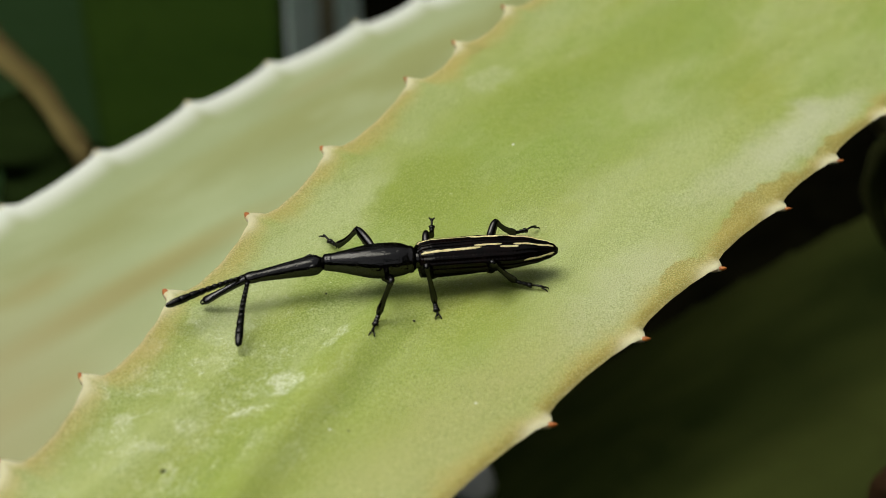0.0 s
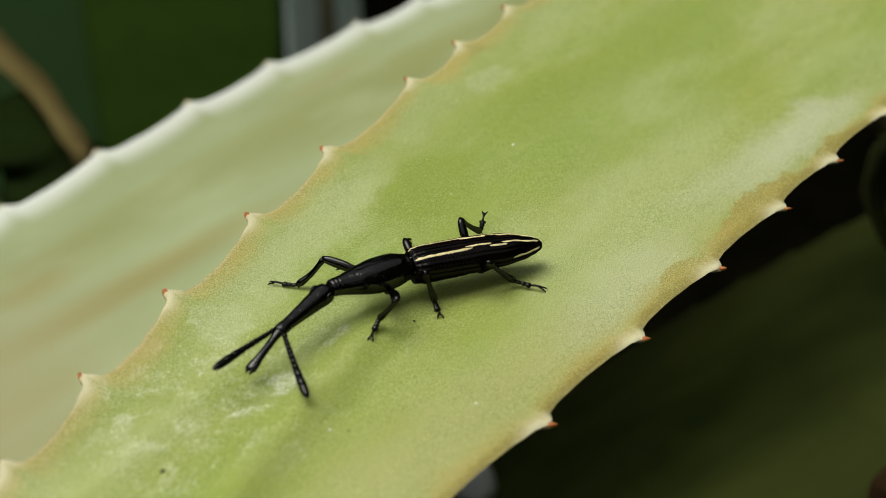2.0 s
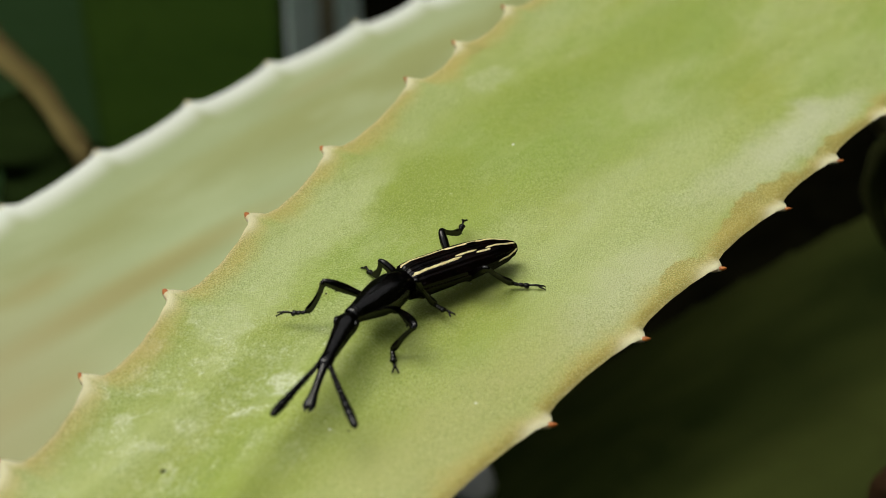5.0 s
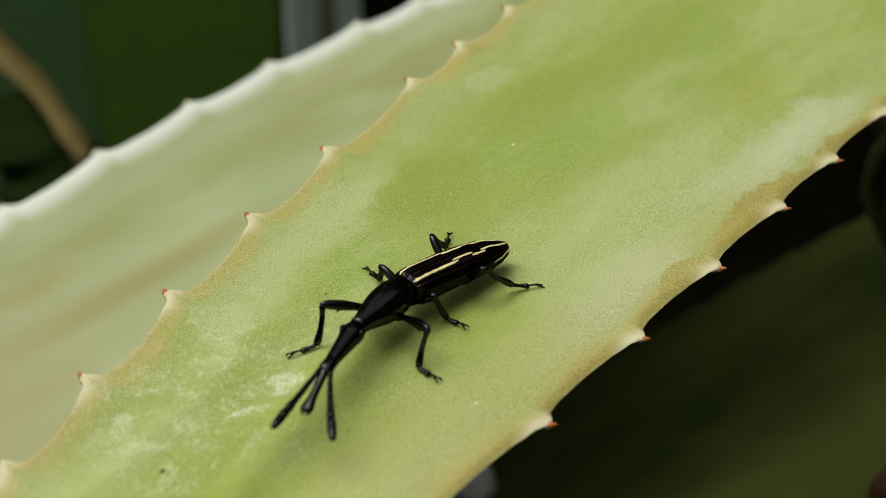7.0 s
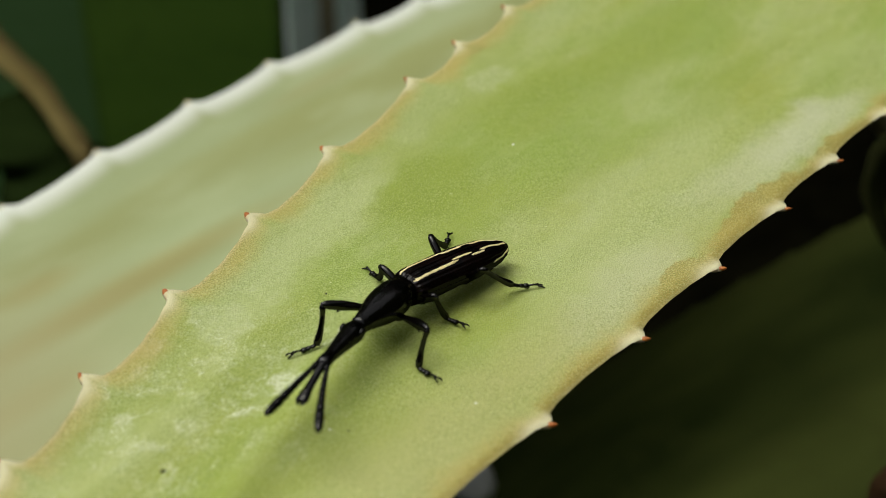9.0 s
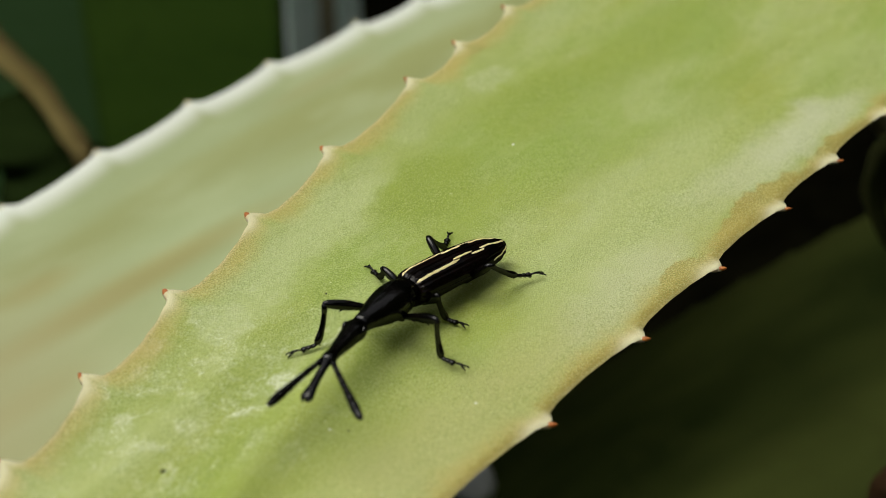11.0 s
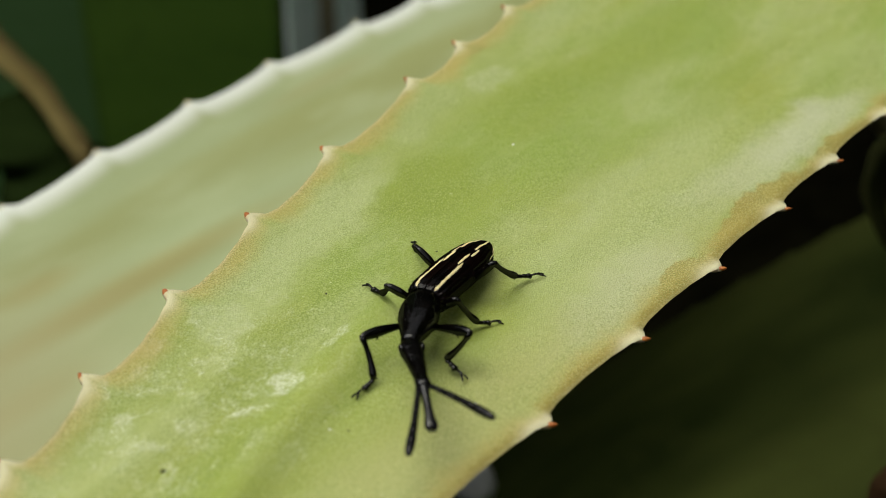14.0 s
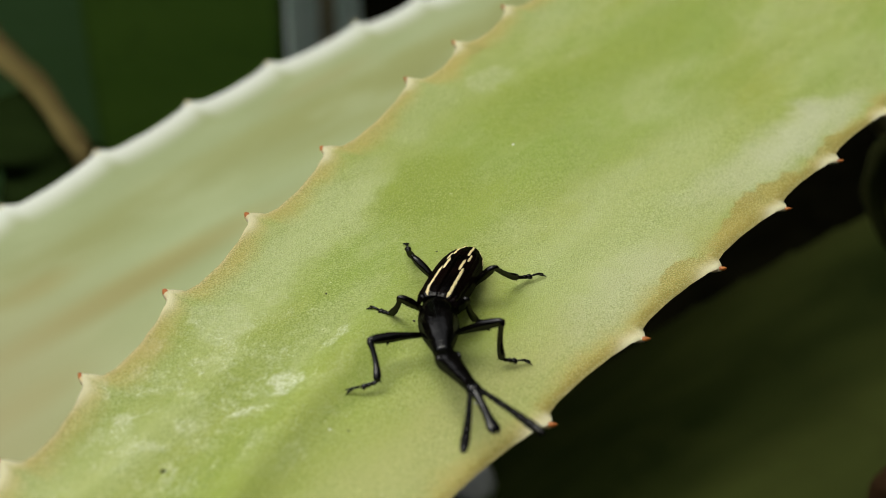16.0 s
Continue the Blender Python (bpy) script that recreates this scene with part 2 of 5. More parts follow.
def loft(rings, bm=None, cap=True, mat=0):
    """Skins a row of rings of equally many points (metres)."""
    bm = bm or bmesh.new()
    vs = [[bm.verts.new(p) for p in r] for r in rings]
    n = len(rings[0])
    for a, b in zip(vs, vs[1:]):
        for i in range(n):
            f = bm.faces.new((a[i], a[(i + 1) % n], b[(i + 1) % n], b[i]))
            f.material_index = mat
    if cap:
        for r in (vs[0], vs[-1]):
            f = bm.faces.new(r)
            f.material_index = mat
    return bm


def tube(stations, sides=14, bm=None, mat=0, relief=None):
    """stations: (x, y, z, half width, half height) in millimetres along x; relief(x, angle) scales a ring."""
    rings = []
    for x, y, z, w, h in stations:
        ring = []
        for i in range(sides):
            a = 2 * math.pi * i / sides
            k = relief(x, a) if relief else 1.0
            ring.append((x * MM, (y + k * w * math.cos(a)) * MM, (z + k * h * math.sin(a)) * MM))
        rings.append(ring)
    return loft(rings, bm, True, mat)


def finer(table, step):
    """More stations between those of a table, on a smooth curve through them."""
    out = []
    for i in range(len(table) - 1):
        p0, p1, p2, p3 = (table[min(max(i + j, 0), len(table) - 1)] for j in (-1, 0, 1, 2))
        h = p2[0] - p1[0]
        n = max(1, round(h / step))
        for k in range(n):
            s = k / n
            row = [p1[0] + h * s]
            for a, b, c, d in zip(p0[1:], p1[1:], p2[1:], p3[1:]):
                m1 = h * (c - a) / max(1e-6, p2[0] - p0[0])
                m2 = h * (d - b) / max(1e-6, p3[0] - p1[0])
                row.append((2 * s ** 3 - 3 * s * s + 1) * b + (s ** 3 - 2 * s * s + s) * m1 + (3 * s * s - 2 * s ** 3) * c + (s ** 3 - s * s) * m2)
            out.append(tuple(row))
    return out + [table[-1]]


def bent(path, radii, sides=10, bm=None, mat=0):
    """A tube along points (millimetres) with a radius at each."""
    rings = []
    for i, p in enumerate(path):
        a, b = Vector(path[max(0, i - 1)]), Vector(path[min(len(path) - 1, i + 1)])
        d = (b - a).normalized()
        s = d.cross(Vector((0, 0, 1)) if abs(d.z) < 0.9 else Vector((0, 1, 0))).normalized()
        t = d.cross(s)
        rings.append([(Vector(p) + (s * math.cos(2 * math.pi * k / sides) + t * math.sin(2 * math.pi * k / sides)) * radii[i]) * MM
                      for k in range(sides)])
    return loft(rings, bm, True, mat)


# ---------------------------------------------------------------- the aloe
SCALLOP = [(0, 0), (0.03, 0.25), (0.08, 0.78), (0.19, 0.96), (0.43, 1.0), (0.68, 0.82), (0.88, 0.52), (0.96, 0.26), (1.0, 0)]


def scallop(u, teeth, depth):
    if u <= teeth[0] or u >= teeth[-1]:
        return depth * 0.9
    for a, b in zip(teeth, teeth[1:]):
        if u <= b:
            return depth * lookup(SCALLOP, (u - a) / (b - a))
    return depth


def waves(u, w):
    """Slow unevenness of a leaf's skin."""
    return noise.noise(Vector((u * 0.018, w * 0.09, 3.1))) + 0.5 * noise.noise(Vector((u * 0.05, w * 0.2, 7.7)))


def main_dish(q):
    return 0.1 * q + 0.2 * q * q + (0.9 * max(0, q - 0.7) / 0.3 if q > 0 else -0.4 * max(0, -q - 0.7) / 0.3)


def main_fold(u, w):
    """Two low ridges along the basal half of the leaf."""
    a = 1.25 / (1 + math.exp((u + 16) / 4.0)) * math.exp(-((w + 5.0 - 0.19 * (u + 30)) / 2.4) ** 2)
    return a + 0.4 / (1 + math.exp((u + 24) / 4.0)) * math.exp(-((w - 3.5 - 0.12 * (u + 40)) / 2.0) ** 2)


def main_far(u):
    return 22.17 + 0.1613 * u - 0.000842 * u * u


def main_near(u):
    return -25.44 - 0.0506 * u + (0.0016 * (u + 70) ** 2 if u < -70 else 0)


def main_sag(u):
    """The leaf's base bends down to the stem, its tip droops a little."""
    if u > 200:
        return -42.4 - 0.77 * (u - 200)
    return -0.0035 * (u - 90) ** 2 if u > 90 else (-0.0016 * (u + 65) ** 2 if u < -65 else 0.0)


def skin_height(x, y):
    """Height of the main leaf's skin over a place in its plane (millimetres)."""
    c, s = math.cos(radians(57.0)), math.sin(radians(57.0))
    u, w = x * c + y * s, -x * s + y * c
    mid, full = (main_far(u) + main_near(u)) / 2, (main_far(u) - main_near(u)) / 2
    q = (w - mid) / full
    return main_dish(q) + 0.2 * waves(u, w) * (1 - q * q) + main_fold(u, w)


def aloe_leaf(name, place, far_w, near_w, far_teeth, near_teeth, far_depth, near_depth, u_rows, dish, sag, thick,
              material, parent, label, tooth_len=1.0, ripple=0.45, tooth_mats=None, fold=None):
    """A thick channelled leaf along its local x. far_w, near_w: the margins' y (mm) over x; teeth: their x."""
    bm = bmesh.new()
    lay = bm.verts.layers.float.new("margin")
    near_tooth = bm.verts.layers.float.new("tooth")
    span = bm.verts.layers.float.new("across")

    def toothy(u, teeth, e):
        k = max(math.exp(-((u - t) / (3.6 if u < t else 1.0)) ** 2) for t in teeth[1:-1])
        return k * math.exp(-max(0, e) / 1.15)

    nv = 56
    vv = [-1 + 2 * i / nv for i in range(nv + 1)]
    vv = [math.copysign(1 - (1 - abs(v)) ** 1.35, v) for v in vv]
    top, low = [], []
    for u in u_rows:
        wf = far_w(u) - scallop(u, far_teeth, far_depth)
        wn = near_w(u) + scallop(u, near_teeth, near_depth)
        ct, cb = [], []
        half = max(0.3, (wf - wn) / 2)
        full = max(0.3, (far_w(u) - near_w(u)) / 2)
        mid = (far_w(u) + near_w(u)) / 2
        for v in vv:
            w = (wf + wn) / 2 + v * half
            q = (w - mid) / full
            z = dish(q) + sag(u)
            z += ripple * waves(u, w) * (1 - v * v)
            if fold:
                z += fold(u, w)
            e = min(wf - w, w - wn)
            z -= (0.08 if v > 0 else 0.2) * math.exp(-max(0, e) / 0.4)
            p = bm.verts.new((u * MM, w * MM, z * MM))
            p[lay] = e
            p[span] = v
            p[near_tooth] = toothy(u, far_teeth if v > 0 else near_teeth, e)
            ct.append(p)
            k = 1 - v * v
            b = bm.verts.new((u * MM, (w - 0.0 * v) * MM, (z - 0.35 * min(1, e / 0.6) - thick * k ** 1.7 * min(1, full / 20)) * MM))
            b[lay] = e
            b[span] = v
            b[near_tooth] = p[near_tooth]
            cb.append(b)
        top.append(ct)
        low.append(cb)
    for rows, flip in ((top, False), (low, True)):
        for a, b in zip(rows, rows[1:]):
            for i in range(nv):
                q = (a[i], b[i], b[i + 1], a[i + 1])
                bm.faces.new(q[::-1] if flip else q)
    for r, s in ((top[0], low[0]), (top[-1], low[-1])):
        for i in range(nv):
            bm.faces.new((r[i], r[i + 1], s[i + 1], s[i]))
    tooth_mats = tooth_mats or [TOOTH, TIP]
    leaf = part(name, bm, material, parent, label)
    leaf.matrix_basis = place
    rng = random.Random(len(name) + len(far_teeth))
    for side, teeth, edge in ((1, far_teeth, far_w), (-1, near_teeth, near_w)):
        for u in teeth[1:-1]:
            w = edge(u)
            size = tooth_len * rng.uniform(0.95, 1.25)
            z = dish(side * 0.98) + sag(u) - 0.28
            base = Vector((u - 0.55, w - side * 1.30, z - 0.46))
            tip = Vector((u + 0.16, w + side * 0.50, z + 0.10))
            path, rad = [], []
            for k in range(11):
                s = k / 10
                path.append(tuple(base.lerp(tip, s)))
                rad.append(lookup([(0, 0.05), (0.25, 0.30), (0.5, 0.31), (0.7, 0.28), (0.85, 0.21), (0.95, 0.12), (1.0, 0.02)], s) * size * (1.2 if side > 0 else 0.86))
            tb = bent(path, rad, 9)
            tb.faces.ensure_lookup_table()
            for f in tb.faces[55 if side > 0 else 58:]:
                f.material_index = 1
            part("tooth", tb, tooth_mats, leaf)
    return leaf


def spaced(a, b, step):
    n = max(1, round((b - a) / step))
    return [a + (b - a) * i / n for i in range(n + 1)]


aloe = tagged(new("aloe_plant"), "pale green aloe plant with thick toothed leaves", "plant")

# kind, place along and across the leaf, radii, turn, strength
MARKS = [
    ('cream', -10, -20, 42, 9, 0.0, 0.60),
    ('cream', -34, -17, 26, 9, 0.1, 0.45),
    ('green', 11, 9, 15, 8, 0.2, 0.85),
    ('green', 36, 10, 20, 7, 0.1, 0.7),
    ('green', 62, 7, 32, 8, 0.12, 0.55),
    ('green', 56, -8, 20, 4, 0.05, 0.4),
    ('green', -42, -4, 18, 5, 0.0, 0.35),
    ('green', -20, -5.5, 16, 2.6, 0.12, 0.65),
    ('green', -27, 3.5, 14, 5, 0.1, 0.5),
    ('green', -40, 8, 12, 5, 0.1, 0.35),
    ('wax', -24.0, 10.5, 6.5, 4.6, 0.3, 0.6),
    ('bloom', -19, 11, 13, 6, 0.2, 0.6),
    ('bloom', -2, 14, 24, 7, 0.2, 0.75),
    ('bloom', 26, 20, 16, 5, 0.2, 0.45),
    ('wax', 40, 18, 7, 4.5, 0.2, 0.35),
    ('bloom', 18, -13, 44, 11, 0.1, 0.6),
    ('frost', 36, -19.5, 24, 6.5, -0.12, 0.6),
    ('frost', 50, -22.3, 22, 5.5, -0.1, 0.85),
    ('frost', 4, -20, 22, 6, 0.0, 0.5),
    ('bloom', 62, 22, 20, 6, 0.3, 0.4),
    ('tan', 25, -24.6, 18, 4.9, 0.10, 0.85),
    ('tan', 43, -26.6, 11, 3.2, 0.05, 0.85),
    ('tan', 60, -27.9, 8, 2.2, 0.05, 0.7),
    ('tan', 7, -24.2, 10, 3.4, 0.0, 0.75),
    ('tan', -9, -24.8, 10, 3.4, 0.0, 0.75),
    ('tan', -27, -24.3, 9, 2.4, 0.0, 0.6),
    ('tan', 41, 25.5, 9, 3.2, 0.08, 0.65),
    ('tan', 22, 23.5, 9, 1.3, 0.1, 0.5),
    ('scrape', -28.2, -0.9, 3.3, 2.3, 0.2, 1.0),
    ('scrape', -33.8, -0.7, 3.6, 0.85, -0.55, 0.95),
    ('scrape', -19.6, -0.5, 3.4, 1.0, 0.1, 0.7),
    ('scrape', -31.4, 12.4, 2.6, 1.3, 0.5, 0.85),
    ('scrape', -34.9, 11.2, 2.0, 1.1, 0.2, 0.8),
    ('scrape', -38.8, 12.0, 2.4, 1.0, 0.5, 0.85),
    ('scrape', -41.1, 7.8, 2.2, 1.4, 0.3, 0.7),
    ('scrape', -43.4, 3.6, 4.6, 0.9, -0.8, 0.45),
    ('scrape', -37.5, -4.6, 4.0, 1.0, 0.3, 0.3),
]
LEAF_MAIN = mat_leaf("pale_green_leaf_skin", MARKS)


def mat_back_leaf(name):
    M = Mat(name, 0.5, 0, 0.35)
    band = M.noise(70, 3, 0.5, M.mapped((0.06, 1.0, 1.0), loc=(0, 0.013, 0)))
    c = M.mix(M.ramp(band, 0.36, 0.64), (0.38, 0.445, 0.23), (0.34, 0.37, 0.147))
    c = M.mix(M.math('MULTIPLY', M.ramp(M.noise(90, 3, 0.6, M.mapped((0.3, 1, 1))), 0.4, 0.65), 0.5), c, (0.455, 0.52, 0.285))
    c = M.mix(M.math('MULTIPLY', M.ramp(M.attr("margin"), 6.0, 0.4), 0.9), c, (0.88, 0.92, 0.85))
    for x, y, rx, ry, k in ((-71, -33.6, 56, 4.7, 0.7), (-85, -24, 13, 3.8, 0.5), (6, -11.8, 27, 3.1, 0.35), (-104, -44, 20, 4.5, 0.35)):
        c = M.mix(M.math('MULTIPLY', M.spot(x, y, rx, ry), k), c, (0.36, 0.31, 0.10))
    c = M.mix(M.math('MULTIPLY', M.spot(-135, -45, 85, 34, 0.25), 0.75), c, (0.37, 0.335, 0.165))
    M.bump(M.noise(1500, 2), 0.2, 0.0002)
    return M.colour(c)


LEAF_BACK = mat_back_leaf("grey_green_leaf_skin")
# lower leaf: dark green bands put its deep, uneven shade into the colour
LEAF_LOW = mat_plain_leaf("shade_coloured_leaf_skin", (0.009, 0.015, 0.003), (0.062, 0.076, 0.018), (0.034, 0.040, 0.010), 14, 0.95, 0.03)

FAR_TEETH = [-112, -98, -80, -65, -51.6, -38.6, -23.4, -6.7, 10.6, 32.2, 45.6, 60.3, 75, 92, 112, 135, 160]
NEAR_TEETH = [-108, -90, -72, -54, -37, -19.7, -2.8, 13.4, 29.2, 43.5, 59.3, 76, 94, 114, 136, 160]
rows_main = spaced(-150, -62, 3) + spaced(-61, 84, 0.34) + spaced(87, 392, 5)
rows_main = sorted(set(rows_main + [t + d for t in FAR_TEETH + NEAR_TEETH if -60 < t < 83 for d in (-0.25, -0.12, 0.0, 0.12, 0.25)]))
main_leaf = aloe_leaf(
    "leaf", pose(0, 0, 0, 0, 0, 57.0),
    main_far, main_near,
    FAR_TEETH, NEAR_TEETH,
    2.35, 1.30, rows_main,
    main_dish,
    main_sag,
    9.0, LEAF_MAIN, aloe, "broad pale green leaf with cream margins and red-tipped teeth",
    ripple=0.2, fold=main_fold)

BACK_TEETH = [-185, -157, -130, -103, -76.5, -51.2, -24.9, 0, 29.5, 50.4, 76, 105, 134]
back_leaf = aloe_leaf(
    "leaf", pose(-0.0397, 0.1726, -0.0567, 14, 0, 53.0),
    lambda u: -0.7 - 0.00063 * u * u, lambda u: -74.0,
    BACK_TEETH, BACK_TEETH,
    2.1, 2.1, spaced(-196, 157, 1.4) + spaced(160, 300, 4),
    lambda q: 2.9 * q * q, lambda u: -0.002 * (u - 67) ** 2 if u > 67 else 0.0,
    11.0, LEAF_BACK, aloe, "whitish grey-green leaf with blunt pale teeth", 1.35, 0.45, [TOOTH, TOOTH])

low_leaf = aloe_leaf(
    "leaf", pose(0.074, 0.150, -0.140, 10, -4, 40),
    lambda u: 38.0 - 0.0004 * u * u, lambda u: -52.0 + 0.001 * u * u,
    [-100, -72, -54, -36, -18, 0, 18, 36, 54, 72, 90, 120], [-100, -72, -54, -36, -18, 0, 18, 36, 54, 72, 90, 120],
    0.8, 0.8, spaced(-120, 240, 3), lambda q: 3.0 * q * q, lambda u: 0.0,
    9.0, LEAF_LOW, aloe, "green lower leaf, deep shade put into its colour", 0.6, 0.45, [LEAF_LOW, LEAF_LOW])

STEM = mat_simple("brown_stem_bark", (0.10, 0.075, 0.045), (0.17, 0.13, 0.08), 60, 0.9, 0.1, 0.8, 0.002)
st = []
for i in range(60):
    h = i / 59
    ring = 1 + 0.05 * abs(math.sin(h * 34))
    st.append((h * 440, 6 * math.sin(h * 3), 4 * math.sin(h * 5), (66 - 8 * h) * ring if i < 57 else (59 - i) * 18 + 4, (64 - 7 * h) * ring if i < 57 else (59 - i) * 18 + 4))
bm = tube(st, 28, relief=lambda x, a: 1 + 0.08 * math.sin(a * 5 + x * 0.21))
stem = part("stem", bm, STEM, aloe, "thick brown stem ringed with old leaf bases")
stem.matrix_basis = pose(0.252, 0.372, -0.502, 0, -90, 0)

SPECK = mat_simple("dark_speck", (0.02, 0.015, 0.01), (0.05, 0.04, 0.02), 3000, 0.8)
FLAKE = mat_simple("pale_flake", (0.75, 0.78, 0.72), (0.65, 0.68, 0.6), 3000, 0.7)


def crumb(u, w, size, material, label):
    bm = bmesh.new()
    bmesh.ops.create_icosphere(bm, subdivisions=2, radius=size * MM)
    for v in bm.verts:
        v.co *= 1 + 0.5 * noise.noise(v.co * 3000 + Vector((u, w, 0)))
        v.co.z *= 0.5
        v.co.x *= 1.4
    ob = part("crumb", bm, material)
    q = w / 24
    ob.matrix_basis = pose(0, 0, 0, 0, 0, 57.0) @ pose(u * MM, w * MM, (main_dish(q) + 0.2 * waves(u, w) * (1 - q * q) + main_fold(u, w) + 0.06) * MM, 0, 0, u * 37)
    return tagged(ob, label, "debris", "crumbs on the leaf")


for u, w, size in ((-44.3, -0.3, 0.26), (-13.2, -5.2, 0.17), (-14.0, 5.0, 0.15), (-28.3, 11.1, 0.13), (-31.0, -10.2, 0.13), (-22.3, 12.0, 0.13),
                   (-0.9, 0.2, 0.12), (12.3, 5.5, 0.10)):
    crumb(u, w, size * 0.75, SPECK, "tiny dark crumb of dirt on the leaf")
for u, w, size in ((-21.5, -17.5, 0.13), (24.9, 6.1, 0.17), (-31.9, -8.8, 0.12)):
    crumb(u, w, size, FLAKE, "tiny pale flake on the leaf")

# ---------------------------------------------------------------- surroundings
# soil far darker than earth: the shade over it is in its colour
SOIL = mat_simple("shade_black_soil", (0.0015, 0.0015, 0.0008), (0.004, 0.0038, 0.0018), 30, 1.0, 0.0, 0.6, 0.004)
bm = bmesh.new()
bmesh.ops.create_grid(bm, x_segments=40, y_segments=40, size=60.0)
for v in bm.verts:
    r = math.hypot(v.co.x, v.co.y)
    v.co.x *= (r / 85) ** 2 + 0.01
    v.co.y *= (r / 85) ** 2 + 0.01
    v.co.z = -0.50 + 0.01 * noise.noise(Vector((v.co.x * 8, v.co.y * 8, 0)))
ground = tagged(part("ground", bm, SOIL), "bare soil, deep shade put into its near-black colour", "ground", kind="structure")


def blade(name, place, length, width, curl, thick, material, label, category, lean=0.0):
    """An upright strap leaf along local z, folded slightly along its middle."""
    bm = bmesh.new()
    lay = bm.verts.layers.float.new("margin")
    n, k = 36, 18
    grid = []
    for i in range(n + 1):
        s = i / n
        wd = width * (0.75 + 0.25 * math.sin(math.pi * min(1, s * 1.1))) * (1 - max(0, s - 0.7) ** 2 / 0.095)
        wd = max(wd, width * 0.02)
        z = length * s
        yb = curl * s * s
        xb = lean * s * s
        ring = []
        for j in range(k + 1):
            a = -math.cos(math.pi * j / k)
            ring.append((xb + a * wd / 2, yb + 0.01 * wd * a * a, z, (1 - abs(a)) * wd / 2 * 1000))
        for j in range(k, -1, -1):
            a = -math.cos(math.pi * j / k)
            ring.append((xb + a * wd / 2, yb + 0.01 * wd * a * a + thick * (1.15 - a * a), z, (1 - abs(a)) * wd / 2 * 1000))
        grid.append([bm.verts.new(p[:3]) for p in ring])
        for q, p in zip(grid[-1], ring):
            q[lay] = p[3]
    m = len(grid[0])
    for a, b in zip(grid, grid[1:]):
        for i in range(m):
            bm.faces.new((a[i], a[(i + 1) % m], b[(i + 1) % m], b[i]))
    bm.faces.new(grid[0])
    bm.faces.new(grid[-1])
    ob = part(name, bm, material)
    ob.matrix_basis = place
    return tagged(ob, label, category)


DARK_GREEN = mat_plain_leaf("dark_green_blade", (0.108, 0.225, 0.028), (0.130, 0.255, 0.034), (0.06, 0.13, 0.018), 25)
BLUE_GREEN = mat_plain_leaf("blue_green_blade", (0.110, 0.225, 0.080), (0.100, 0.21, 0.068), (0.085, 0.18, 0.06), 25)
DRY = mat_plain_leaf("dry_brown_leaf", (0.105, 0.083, 0.028), (0.150, 0.122, 0.045), (0.05, 0.036, 0.014), 40, 0.95, 0.05)
GREY = mat_simple("weathered_grey_paint", (0.64, 0.80, 0.72), (0.72, 0.86, 0.78), 30, 0.7, 0.3, 0.2, 0.001)

blade("strap_leaf", pose(-0.1345, 0.600, -0.497, 0, 0, 4), 0.90, 0.1040, 0.03, 0.005, DARK_GREEN,
      "broad dark green strap leaf standing upright", "plant")
blade("strap_leaf", pose(-0.2350, 0.660, -0.497, 0, 0, -8), 0.88, 0.110, 0.03, 0.005, BLUE_GREEN,
      "dark bluish green strap leaf standing upright", "plant")


def ribbon_leaf(points, width, material, label, taper=0.3):
    """A strip shaped like a withered leaf along points, curled across."""
    bm = bmesh.new()
    lay = bm.verts.layers.float.new("margin")
    n, rings = 40, []
    for i in range(n + 1):
        f = i / n * (len(points) - 1)
        k = min(int(f), len(points) - 2)
        q = f - k
        p0, p1, p2, p3 = (Vector(points[min(max(k + j, 0), len(points) - 1)]) for j in (-1, 0, 1, 2))
        c = 0.5 * ((2 * p1) + (p2 - p0) * q + (2 * p0 - 5 * p1 + 4 * p2 - p3) * q * q + (3 * p1 - p0 - 3 * p2 + p3) * q ** 3)
        w = width * max(0.30, 1.12 - taper * i / n) * (0.94 + 0.06 * math.sin(i * 0.9))
        ring = []
        for j in range(9):
            a = -1 + j / 4
            ring.append((c + Vector((a * w * 0.5, 0.35 * w * a * a + 0.12 * w * math.sin(i * 0.5 + a), 0)), 1 - abs(a)))
        for j in range(8, -1, -1):
            a = -1 + j / 4
            ring.append((c + Vector((a * w * 0.5, 0.35 * w * a * a + 0.12 * w * math.sin(i * 0.5 + a) + 0.08 * w, 0.0)), 1 - abs(a)))
        row = []
        for q, e in ring:
            v = bm.verts.new(q * MM)
            v[lay] = e * w / 2
            row.append(v)
        rings.append(row)
    m = len(rings[0])
    for a, b in zip(rings, rings[1:]):
        for i in range(m):
            bm.faces.new((a[i], a[(i + 1) % m], b[(i + 1) % m], b[i]))
    bm.faces.new(rings[0])
    bm.faces.new(rings[-1])
    return tagged(part("leaf_strip", bm, material), label, "leaf")


